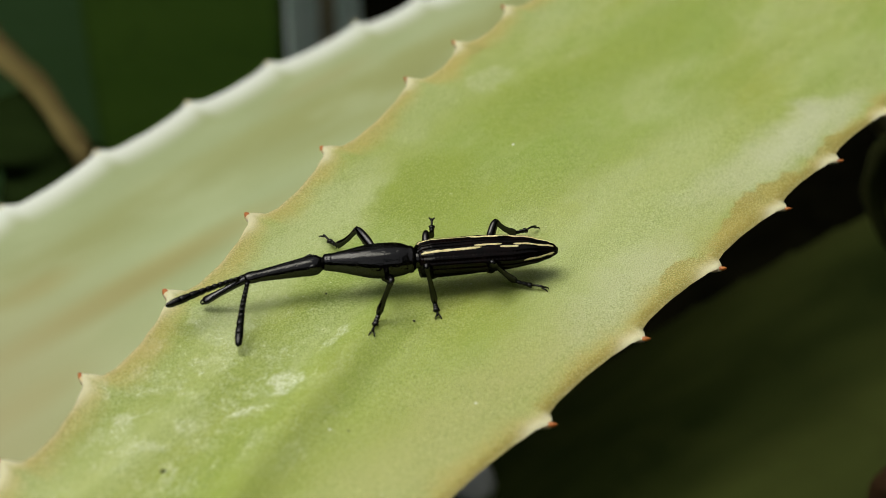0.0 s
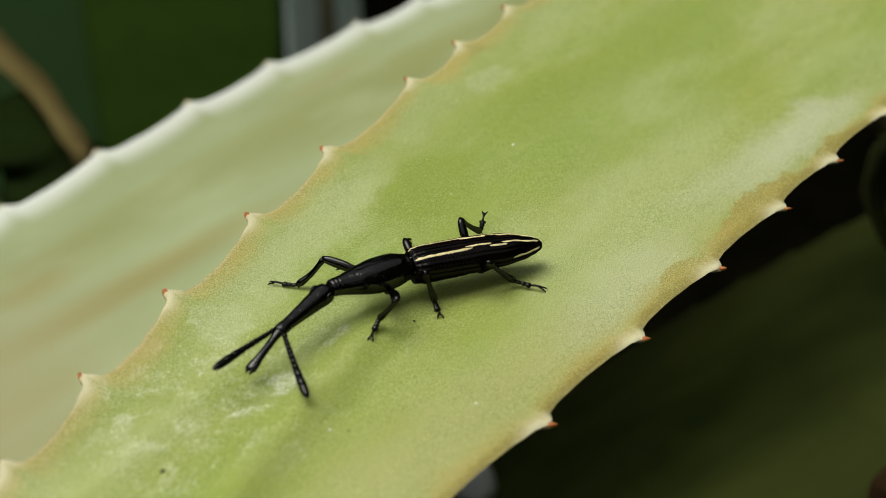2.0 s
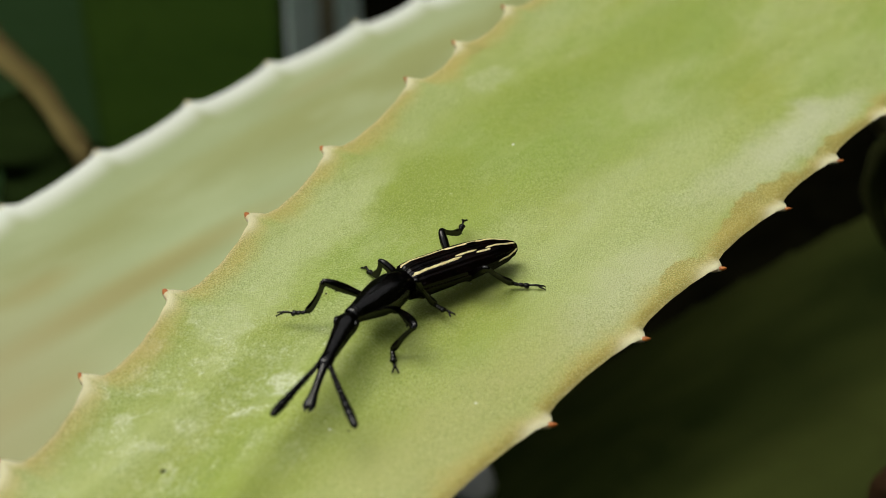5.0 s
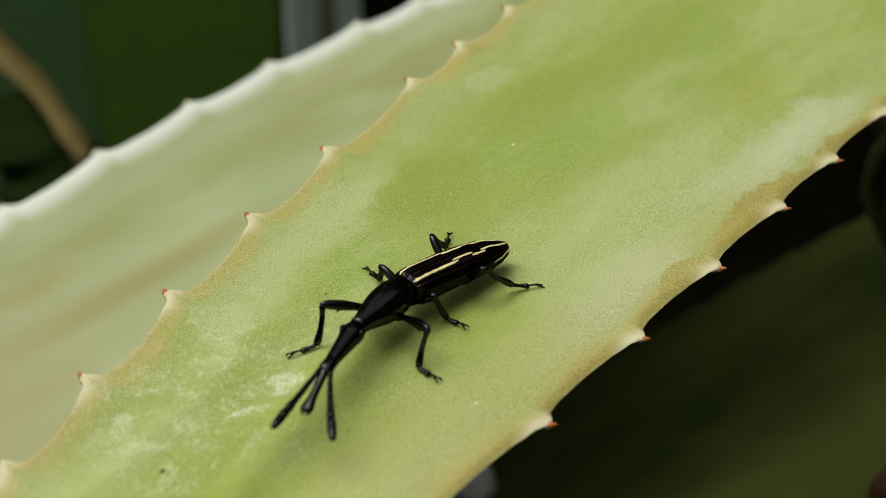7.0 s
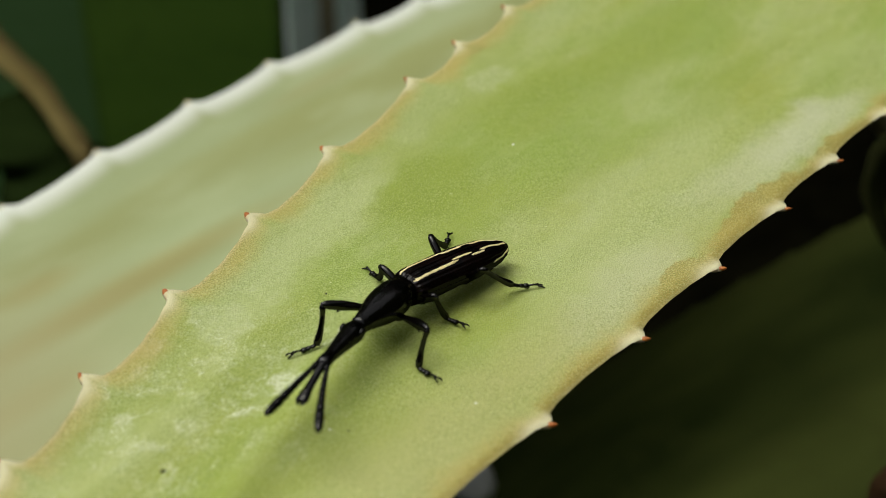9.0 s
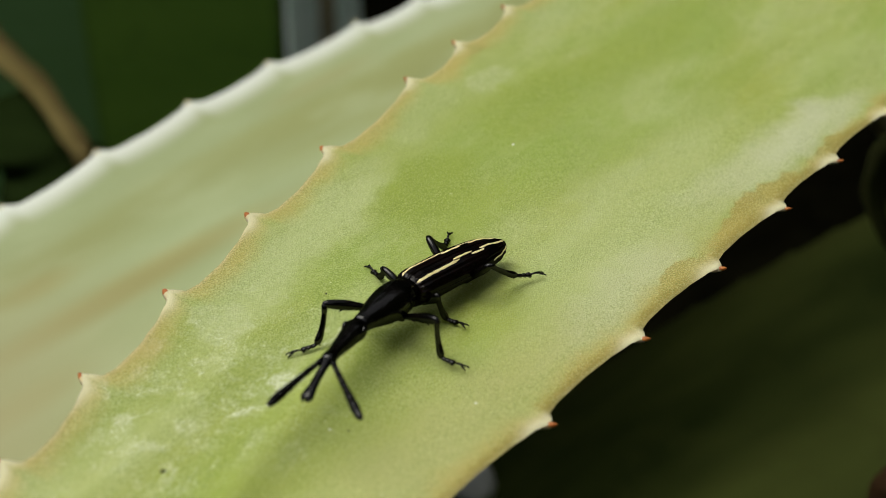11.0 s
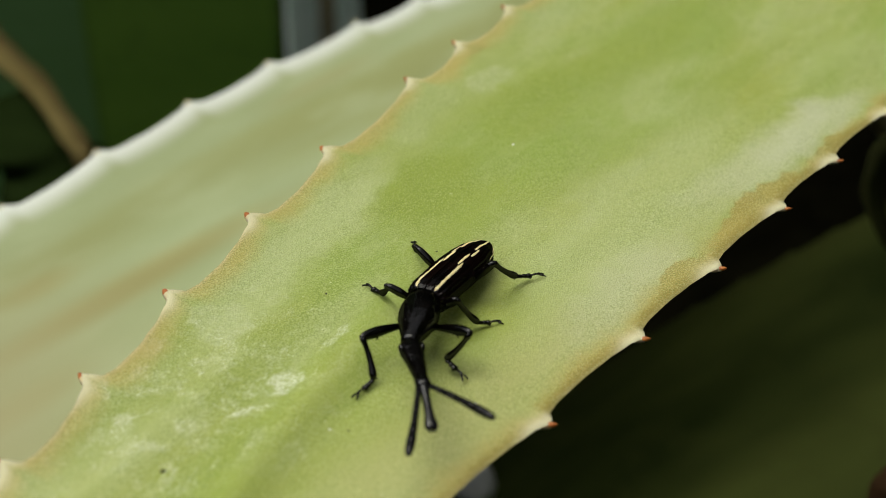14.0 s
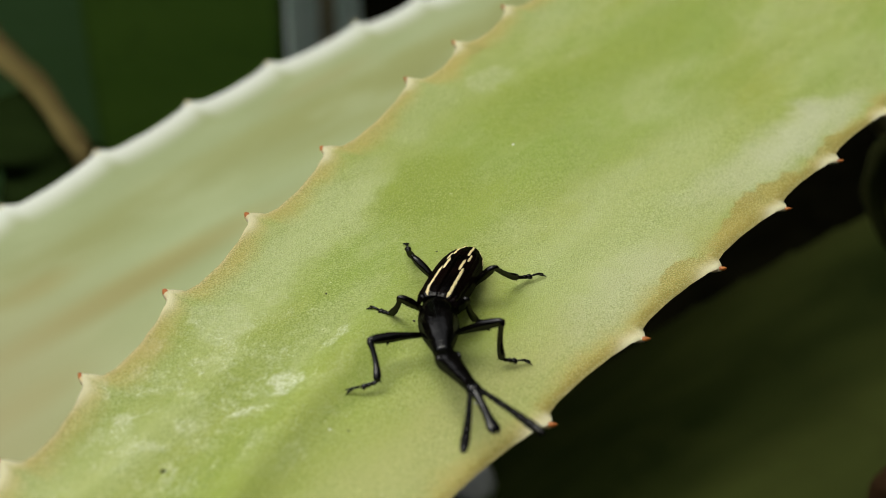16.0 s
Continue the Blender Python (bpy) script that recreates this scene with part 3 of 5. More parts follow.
ribbon_leaf([(-202.7, 440.0, -138.7), (-188.3, 425.0, -147.7), (-175.9, 410.0, -153.5), (-167.3, 400.0, -155.8), (-154.3, 385.0, -159.0), (-140.4, 365.0, -162.0), (-131.7, 350.0, -164.6), (-126.5, 340.0, -168.4), (-119.5, 334.0, -208.4), (-115.5, 334.0, -300), (-114.5, 338.0, -503)],
            19.0, DRY, "withered olive-brown leaf hanging down to the soil", 1.05)
# leaf-shaped dark strip added where there is only a shaded gap
DARK_GAP = mat_plain_leaf("dark_gap_green", (0.009, 0.016, 0.004), (0.014, 0.024, 0.006), (0.008, 0.013, 0.004), 40, 1.0, 0.0)
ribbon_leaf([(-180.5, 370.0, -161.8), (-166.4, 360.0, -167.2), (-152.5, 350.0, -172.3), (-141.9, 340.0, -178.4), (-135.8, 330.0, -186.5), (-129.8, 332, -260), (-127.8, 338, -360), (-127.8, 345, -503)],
            46.0, DARK_GAP, "added dark strip standing in for the shaded gap beside the withered leaf")
OLIVE = mat_plain_leaf("olive_blade", (0.028, 0.034, 0.009), (0.042, 0.050, 0.014), (0.05, 0.052, 0.018), 25, 0.95, 0.04)
ribbon_leaf([(98, 112, -36), (90, 118, -43), (84.5, 120, -49), (83.0, 120, -56), (84.2, 120, -63), (88.0, 120, -70), (95, 122, -80), (107, 126, -110), (114, 130, -200), (116, 134, -503)],
            5.0, OLIVE, "olive leaf tip bending over beside the aloe", 0.5)
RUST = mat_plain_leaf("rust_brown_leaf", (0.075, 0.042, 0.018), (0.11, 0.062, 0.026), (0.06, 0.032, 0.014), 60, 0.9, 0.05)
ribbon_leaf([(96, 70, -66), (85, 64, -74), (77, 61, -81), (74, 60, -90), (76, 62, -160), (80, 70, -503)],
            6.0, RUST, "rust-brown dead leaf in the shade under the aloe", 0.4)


def stone(place, size, material, label):
    bm = bmesh.new()
    bmesh.ops.create_icosphere(bm, subdivisions=4, radius=1.0)
    for v in bm.verts:
        v.co *= 1 + 0.16 * noise.noise(v.co * 1.3) + 0.05 * noise.noise(v.co * 4)
        v.co = Vector((v.co.x * size[0], v.co.y * size[1], v.co.z * size[2]))
    ob = part("stone", bm, material)
    ob.matrix_basis = place
    return tagged(ob, label, "stone")


PALE_STONE = mat_simple("pale_grey_stone", (0.36, 0.38, 0.38), (0.44, 0.46, 0.46), 60, 0.85, 0.3, 0.5, 0.001)
stone(pose(0.0066, 0.1205, -0.1300), (0.0052, 0.0055, 0.0050), PALE_STONE, "small grey pebble lying on a lower leaf")


BROWN = mat_simple("weathered_brown_wood", (0.30, 0.26, 0.17), (0.40, 0.34, 0.22), 30, 0.85, 0.2, 0.4, 0.001)


def post(x, y, w, material, label):
    bm = bmesh.new()
    bmesh.ops.create_cube(bm, size=1.0)
    bmesh.ops.scale(bm, vec=(w, w, 1.3), verts=bm.verts)
    bmesh.ops.bevel(bm, geom=bm.edges[:], offset=w * 0.12, segments=2, affect='EDGES')
    ob = part("post", bm, material, smooth=False)
    ob.matrix_basis = pose(x, y, 0.14, 0, 0, 12)
    return tagged(ob, label, "post", "posts")


post(-0.1110, 1.00, 0.0245, GREY, "slim weathered grey-green post behind the plants")
post(-0.0745, 1.00, 0.0180, GREY, "slim weathered grey-green post behind the plants")
post(-0.0960, 1.05, 0.0240, BROWN, "dark brown wooden post between two grey posts")

# unseen dark walls added all round to block low sky and darken reflections
BLOCKER = mat_simple("dark_blocker", (0.006, 0.010, 0.004), (0.016, 0.026, 0.008), 18, 1.0, 0.0, 0.8, 0.02)
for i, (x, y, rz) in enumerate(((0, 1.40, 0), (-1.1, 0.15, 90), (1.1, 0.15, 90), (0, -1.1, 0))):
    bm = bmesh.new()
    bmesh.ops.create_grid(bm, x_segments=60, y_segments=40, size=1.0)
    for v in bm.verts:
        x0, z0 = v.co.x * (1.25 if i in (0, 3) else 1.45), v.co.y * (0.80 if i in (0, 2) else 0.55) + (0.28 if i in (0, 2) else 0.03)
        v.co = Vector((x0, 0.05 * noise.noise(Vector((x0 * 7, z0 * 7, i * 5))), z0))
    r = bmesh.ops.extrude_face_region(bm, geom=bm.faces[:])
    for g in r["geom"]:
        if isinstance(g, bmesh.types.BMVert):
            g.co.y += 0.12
    ob = part("sky_blocker", bm, BLOCKER)
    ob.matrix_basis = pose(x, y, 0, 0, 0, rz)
    tagged(ob, "dark wall added out of view to block low sky light", "hedge", kind="structure")

# ---------------------------------------------------------------- the weevil
# Local axes: x towards the head, y to its left, z up, from the waist. Lengths in millimetres.
ELYTRA, THORAX, HEAD, SNOUT, DROOP, FEELER_LEN = 14.82, 9.33, 7.65, 4.91, 19.9, 9.07
LEG = {"1": (5.83, 4.04, 2.85), "2": (3.75, 4.54, 2.50), "3": (4.23, 5.50, 3.16)}
HIP = {"1": (3.0, 1.25, -1.2), "2": (-1.6, 1.2, -1.3), "3": (-7.6, 1.3, -1.1)}

weevil = tagged(new("weevil"), "slender glossy black weevil with cream yellow stripes, walking on the leaf", "beetle")

HALF_W = [(0, 1.70), (0.35, 2.06), (1.2, 2.26), (6.0, 2.36), (9.5, 2.27), (12.0, 1.84), (13.5, 1.24), (14.35, 0.70), (14.7, 0.36), (ELYTRA, 0.10)]
TOP_Z = [(0, 1.34), (0.4, 1.62), (1.5, 1.80), (7.0, 1.86), (11.0, 1.60), (13.5, 1.02), (14.4, 0.66), (ELYTRA, 0.25)]


def wing_surface(x, a, lift=0.0):
    """A point of the wing cases: x behind the front edge, a the angle from the middle line down the side."""
    w, h = lookup(HALF_W, x), lookup(TOP_Z, x)
    rib = math.cos(a * 20.0)
    groove = 0.020 * rib * min(1, x / 0.3) * (1 + 2.2 * math.exp(-(x / 0.75) ** 2))
    if rib < 0 and 0.8 < x < ELYTRA - 1.0:
        groove += 0.034 * rib * max(0.0, math.cos(2 * math.pi * x / 0.40))
    sx, cz = math.sin(a), math.cos(a)
    y = (w + groove + lift) * math.copysign(abs(sx) ** 0.86, sx)
    z = (h + 0.15 + groove + lift) * math.copysign(abs(cz) ** 0.80, cz) - 0.15
    if a > math.pi / 2:
        z = -0.15 - (0.75 + groove) * math.sin(a - math.pi / 2) * min(1, (ELYTRA - x) / 5.0)
    return Vector((-0.15 - x, y, z))


def wing_case(side):
    bm = bmesh.new()
    nx, na = 190, 66
    outer, inner = [], []
    for i in range(nx + 1):
        s = i / nx
        x = ELYTRA * (s + 0.035 * math.sin(2 * math.pi * s) * -1)
        ro, ri = [], []
        for j in range(na + 1):
            a = 0.012 + (2.05 - 0.012) * j / na
            p = wing_surface(x, a)
            q = wing_surface(x, a, -0.10)
            if j == 0:
                p.z -= 0.05
            ro.append(bm.verts.new((p.x * MM, side * p.y * MM, p.z * MM)))
            ri.append(bm.verts.new((q.x * MM, side * q.y * MM, q.z * MM)))
        outer.append(ro)
        inner.append(ri)
    for rows in (outer, inner):
        for a, b in zip(rows, rows[1:]):
            for j in range(na):
                bm.faces.new((a[j], a[j + 1], b[j + 1], b[j]))
    for a, b, c, d in zip(outer, outer[1:], inner, inner[1:]):
        bm.faces.new((a[0], b[0], d[0], c[0]))
        bm.faces.new((a[-1], c[-1], d[-1], b[-1]))
    for a, b in ((outer[0], inner[0]), (outer[-1], inner[-1])):
        for j in range(na):
            bm.faces.new((a[j], b[j], b[j + 1], a[j + 1]))
    case = part("wing_case", bm, WING, weevil, "brown-black ribbed wing case with broken cream stripes")
    # front end, back end, angle down the side at both ends, width
    for x0, x1, a0, a1, w in ((0.12, 6.3, 0.485, 0.42, 0.205), (5.6, 8.5, 0.285, 0.285, 0.165), (8.2, 10.2, 0.43, 0.43, 0.165),
                              (9.7, 14.2, 0.285, 0.34, 0.165), (10.6, 14.2, 1.36, 1.20, 0.145)):
        sb = bmesh.new()
        rows = []
        n = 22
        for i in range(n + 1):
            s = i / n
            x = x0 + (x1 - x0) * s
            a = a0 + (a1 - a0) * s
            half = w * math.sqrt(max(0.02, 1 - (2 * s - 1) ** 8)) * (1.7 - 0.7 * min(1, s * 7) if x0 < 1 else 1)
            half *= 0.9 + 0.12 * math.sin(x * 5.1)
            da = half / max(0.4, lookup(HALF_W, x))
            row = []
            for k in (-1, -0.5, 0.5, 1):
                p = wing_surface(x, a + da * k, 0.035 if abs(k) < 0.9 else -0.02)
                row.append(sb.verts.new((p.x * MM, side * p.y * MM, p.z * MM)))
            rows.append(row)
        for a, b in zip(rows, rows[1:]):
            for k in range(3):
                sb.faces.new((a[k], a[k + 1], b[k + 1], b[k]))
        part("stripe", sb, YELLOW, case, "cream yellow stripe")
    return case


wing_case(1)
wing_case(-1)

st = []
for i in range(25):
    s = i / 24
    x = -0.5 - (ELYTRA - 1.0) * s
    w = 1.86 * min(1, 0.72 + s * 3) * (1 - max(0, s - 0.62) ** 2 / 0.16)
    seg = 1 - 0.035 * (1 if s > 0.35 and (s * 10) % 1 < 0.25 else 0)
    st.append((x, 0, -0.42 + 0.42 * s * s, max(0.2, w) * seg, max(0.15, (1.42 - 0.45 * s) * (1 - max(0, s - 0.6) ** 2 / 0.17)) * seg))
part("abdomen", tube(st, 24), UNDER, weevil, "black segmented underside")
part("waist", tube([(-0.9, 0, 0.0, 1.1, 1.0), (-0.4, 0, 0.1, 1.02, 0.95), (0.1, 0, 0.1, 0.92, 0.88), (0.7, 0, 0.05, 0.9, 0.85)], 20), BLACK, weevil)
bm = tube([(-0.75, 0, 1.15, 0.05, 0.05), (-0.55, 0, 1.16, 0.22, 0.12), (-0.2, 0, 1.10, 0.28, 0.12), (0.05, 0, 1.0, 0.1, 0.08)], 12)
part("scutellum", bm, BLACK, weevil)

# prothorax
thorax = [(0.05, 1.0, 0.98, 0.0), (0.3, 1.34, 1.26, 0.05), (0.55, 1.42, 1.34, 0.06), (0.72, 1.38, 1.29, 0.06), (1.0, 1.52, 1.42, 0.06),
          (1.8, 1.73, 1.58, 0.03), (3.0, 1.83, 1.66, -0.05), (4.2, 1.78, 1.62, -0.08), (5.4, 1.58, 1.45, -0.08), (6.6, 1.30, 1.22, -0.08),
          (7.6, 1.05, 1.03, -0.08), (8.2, 0.92, 0.92, -0.1), (8.4, 0.90, 0.90, -0.1), (8.48, 0.84, 0.85, -0.1), (8.6, 0.88, 0.88, -0.1),
          (8.75, 0.88, 0.88, -0.1), (8.83, 0.80, 0.81, -0.1), (8.95, 0.83, 0.84, -0.1), (9.15, 0.80, 0.80, -0.1), (THORAX, 0.62, 0.62, -0.1)]


def thorax_relief(x, a):
    """A shallow middle groove between two low ridges, wrinkled lengthwise."""
    fade = max(0.0, min(1.0, (x - 0.9) / 0.8, (7.4 - x) / 1.5))
    d = a - math.pi / 2
    g = -0.035 * math.exp(-(d / 0.16) ** 2) + 0.03 * math.exp(-((abs(d) - 0.62) / 0.2) ** 2) - 0.02 * math.exp(-((abs(d) - 1.0) / 0.12) ** 2)
    g += 0.012 * noise.noise(Vector((x * 0.9, math.cos(a) * 5, math.sin(a) * 5)))
    return 1 + g * fade


prothorax = part("prothorax", tube([(x, 0, z + 0.10, w * 1.06, h * 1.03) for x, w, h, z in finer(thorax, 0.2)], 64, relief=thorax_relief), BLACK, weevil, "glossy black tapered prothorax with a ringed collar")
for s in (1, -1):
    x, y, z = HIP["1"]
    part("coxa", tube([(x - 0.6, s * y * 0.85, z + 0.1, 0.15, 0.15), (x - 0.4, s * y * 0.85, z + 0.1, 0.45, 0.5), (x, s * y * 0.85, z + 0.05, 0.6, 0.62),
                       (x + 0.4, s * y * 0.85, z + 0.1, 0.45, 0.5), (x + 0.6, s * y * 0.85, z + 0.1, 0.15, 0.15)], 14), BLACK, prothorax)
for k in ("2", "3"):
    for s in (1, -1):
        x, y, z = HIP[k]
        part("coxa", tube([(x - 0.6, s * y * 0.8, z + 0.2, 0.15, 0.15), (x - 0.4, s * y * 0.8, z + 0.15, 0.45, 0.4), (x, s * y * 0.8, z + 0.15, 0.6, 0.5),
                           (x + 0.4, s * y * 0.8, z + 0.15, 0.45, 0.4), (x + 0.6, s * y * 0.8, z + 0.2, 0.15, 0.15)], 14), BLACK, weevil)

# head, snout, eyes, jaws, feelers
hd = [(-0.35, 0.52, 0.52), (0.0, 0.62, 0.62), (0.22, 0.74, 0.72), (0.5, 1.0, 0.92), (1.0, 1.12, 1.0), (1.6, 1.09, 1.0), (2.1, 0.99, 0.94), (2.6, 0.95, 0.90), (3.2, 0.89, 0.85),
      (4.2, 0.80, 0.76), (5.6, 0.68, 0.64), (6.5, 0.63, 0.57), (7.1, 0.70, 0.57), (HEAD, 0.66, 0.52), (HEAD + 0.3, 0.45, 0.40)]


def head_relief(x, a):
    """A furrow between the eyes running out along the snout's root."""
    d = a - math.pi / 2
    return 1 - 0.07 * math.exp(-(d / 0.22) ** 2) * max(0, min(1, (x - 0.8) / 0.6, (7.0 - x) / 1.0)) + 0.012 * noise.noise(Vector((x * 1.4, math.cos(a) * 3, math.sin(a) * 3)))


head = part("head", tube([(x, 0, 0, w, h) for x, w, h in finer(hd, 0.2)], 40, relief=head_relief), BLACK, weevil, "long black head narrowing to a snout")
for s in (1, -1):
    e = bmesh.new()
    bmesh.ops.create_uvsphere(e, u_segments=14, v_segments=9, radius=0.48 * MM)
    bmesh.ops.scale(e, vec=(1.1, 0.55, 0.95), verts=e.verts)
    bmesh.ops.translate(e, vec=(1.15 * MM, s * 0.97 * MM, 0.26 * MM), verts=e.verts)
    part("eye", e, BLACK, head, "small black bulging eye")
sn = [(-0.35, 0.50, 0.42), (0.3, 0.44, 0.38), (1.2, 0.38, 0.35), (2.4, 0.37, 0.33), (3.4, 0.42, 0.33), (4.1, 0.55, 0.34), (4.5, 0.60, 0.33),
      (4.8, 0.55, 0.28), (SNOUT, 0.35, 0.18)]
snout = part("snout", tube([(x, 0, 0, w, h) for x, w, h in sn], 18), BLACK, head, "black snout with a flared tip")
snout.matrix_basis = pose(HEAD * MM, 0, 0, 0, DROOP, 0)
for s in (1, -1):
    part("jaw", bent([(SNOUT - 0.25, s * 0.28, 0), (SNOUT + 0.05, s * 0.30, 0), (SNOUT + 0.25, s * 0.20, 0), (SNOUT + 0.34, s * 0.05, 0)],
                     [0.14, 0.13, 0.09, 0.03], 8), BLACK, snout)


def feeler(side):
    """Eleven joints, the last three a long club."""
    lens = [0.85, 0.55, 0.62, 0.62, 0.64, 0.66, 0.70, 0.76, 1.02, 1.15, 1.5]
    rads = [0.27, 0.25, 0.27, 0.28, 0.30, 0.31, 0.32, 0.34, 0.38, 0.42, 0.41]
    k = FEELER_LEN / sum(lens)
    x = 0.0
    first = None
    for i, (l, r) in enumerate(zip(lens, rads)):
        l *= k
        path, rad = [], []
        for t, q, last in ((0.0, 0.45, 1.0), (0.15, 0.75, 0.98), (0.5, 0.97, 0.92), (0.8, 1.0, 0.72), (0.93, 0.85, 0.42), (1.0, 0.5, 0.12)):
            xx = x + l * t
            b = math.sin(math.pi * xx / FEELER_LEN)
            path.append((xx, side * -0.12 * b, 0.2 * b))
            rad.append(r * (last if i == 10 else 0.5 + 0.5 * q if i > 7 else q))
        ob = part("feeler_joint" if first else "feeler", bent(path, rad, 10), FEELER, first or weevil,
                  "" if first else "dull black beaded feeler with a long club")
        first = first or ob
        x += l
    return first


feelers = {"L": feeler(1), "R": feeler(-1)}


def femur(length, tooth):
    n = 14
    st = []
    for i in range(n + 1):
        s = i / n
        r = 1.18 * lookup([(0, 0.22), (0.12, 0.25), (0.35, 0.33), (0.62, 0.45), (0.82, 0.42), (0.94, 0.33), (1.0, 0.18)], s)
        st.append((length * s * 1.03, 0, 0.10 * math.sin(math.pi * s), r * 0.82, r))
    bm = tube(st, 12)
    if tooth:
        bent([(length * 0.66, 0, -0.25), (length * 0.70, 0, -0.52), (length * 0.73, 0, -0.66)], [0.16, 0.09, 0.02], 7, bm)
    return bm


def tibia(length):
    n = 12
    st = []
    for i in range(n + 1):
        s = i / n
        r = 1.25 * lookup([(0, 0.17), (0.07, 0.27), (0.25, 0.21), (0.6, 0.24), (0.9, 0.33), (1.0, 0.20)], s)
        st.append((-0.08 + (length + 0.1) * s, 0, -0.22 * math.sin(math.pi * s), r * 0.9, r))
    bm = tube(st, 11)
    for s in (1, -1):
        bent([(length * 0.95, s * 0.12, -0.15), (length + 0.05, s * 0.16, -0.30), (length + 0.12, s * 0.16, -0.40)], [0.07, 0.05, 0.015], 6, bm)
    return bm


def tarsus(length):
    """Three lobed joints, a long last joint and two claws."""
    x = 0.0
    first = None
    for l, r in ((0.20, 0.25), (0.16, 0.28), (0.18, 0.35)):
        l *= length
        bm = tube([(x, 0, 0.02, r * 0.5, r * 0.5), (x + l * 0.3, 0, 0.0, r * 0.8, r * 0.7), (x + l * 0.8, 0, -0.03, r * 1.1, r * 0.75),
                   (x + l * 1.05, 0, -0.05, r * 0.7, r * 0.4)], 9)
        ob = part("foot_joint" if first else "tarsus", bm, SHANK, first or weevil)
        first = first or ob
        x += l
    part("foot_joint", bent([(x - 0.1, 0, 0.02), (x + length * 0.15, 0, 0.16), (x + length * 0.30, 0, 0.20), (length * 0.90, 0, 0.12)],
                            [0.10, 0.11, 0.14, 0.15], 8), BLACK, first)
    for s in (1, -1):
        part("claw", bent([(length * 0.86, s * 0.07, 0.10), (length * 0.97, s * 0.20, 0.10), (length * 1.07, s * 0.29, 0.0), (length * 1.09, s * 0.27, -0.18)],
                          [0.10, 0.095, 0.07, 0.015], 7), BLACK, first)
    return first


legs = {}
for k, (a, b, c) in LEG.items():
    for s in "LR":
        legs[s + k] = (part("femur", femur(a, k == "1"), SHANK, weevil), part("tibia", tibia(b), SHANK, weevil),
                       tarsus(c))


# ---------------------------------------------------------------- how the weevil moves
BODY_KEYS, FEELER_KEYS, STEP_KEYS = [], [], {}


def body_key(t, *values):
    BODY_KEYS.append((t, values))


def feeler_key(t, *values):
    FEELER_KEYS.append((t, values))


def step_key(leg, t, knee, ankle, toe):
    STEP_KEYS.setdefault(leg, []).append((t, (*knee, *ankle, *toe)))


def between(keys, t):
    """Smooth reading of keys (t, values), with no overshoot."""
    if t <= keys[0][0]:
        return list(keys[0][1])
    if t >= keys[-1][0]:
        return list(keys[-1][1])
    i = max(k for k in range(len(keys) - 1) if keys[k][0] <= t)
    (t0, a), (t1, b) = keys[i], keys[i + 1]
    h = t1 - t0
    s = (t - t0) / h

    def slope(j, k):
        if j <= 0 or j >= len(keys) - 1:
            return 0.0
        d0 = (keys[j][1][k] - keys[j - 1][1][k]) / (keys[j][0] - keys[j - 1][0])
        d1 = (keys[j + 1][1][k] - keys[j][1][k]) / (keys[j + 1][0] - keys[j][0])
        return 0.0 if d0 * d1 <= 0 else 2 * d0 * d1 / (d0 + d1)

    out = []
    for k in range(len(a)):
        m0, m1 = slope(i, k) * h, slope(i + 1, k) * h
        out.append((2 * s ** 3 - 3 * s * s + 1) * a[k] + (s ** 3 - 2 * s * s + s) * m0 + (3 * s * s - 2 * s ** 3) * b[k] + (s ** 3 - s * s) * m1)
    return out


def turn(yaw, pitch, roll=0.0):
    return Matrix.Rotation(radians(yaw), 4, 'Z') @ Matrix.Rotation(radians(-pitch), 4, 'Y') @ Matrix.Rotation(radians(roll), 4, 'X')


def bone(a, b, up):
    """A pose at a with x towards b and z as near to up as may be."""
    x = (b - a).normalized()
    y = up.cross(x)
    y = y.normalized() if y.length > 1e-6 else Vector((0, 1, 0))
    z = x.cross(y)
    m = Matrix((x, y, z)).transposed().to_4x4()
    m.translation = a * MM
    return m


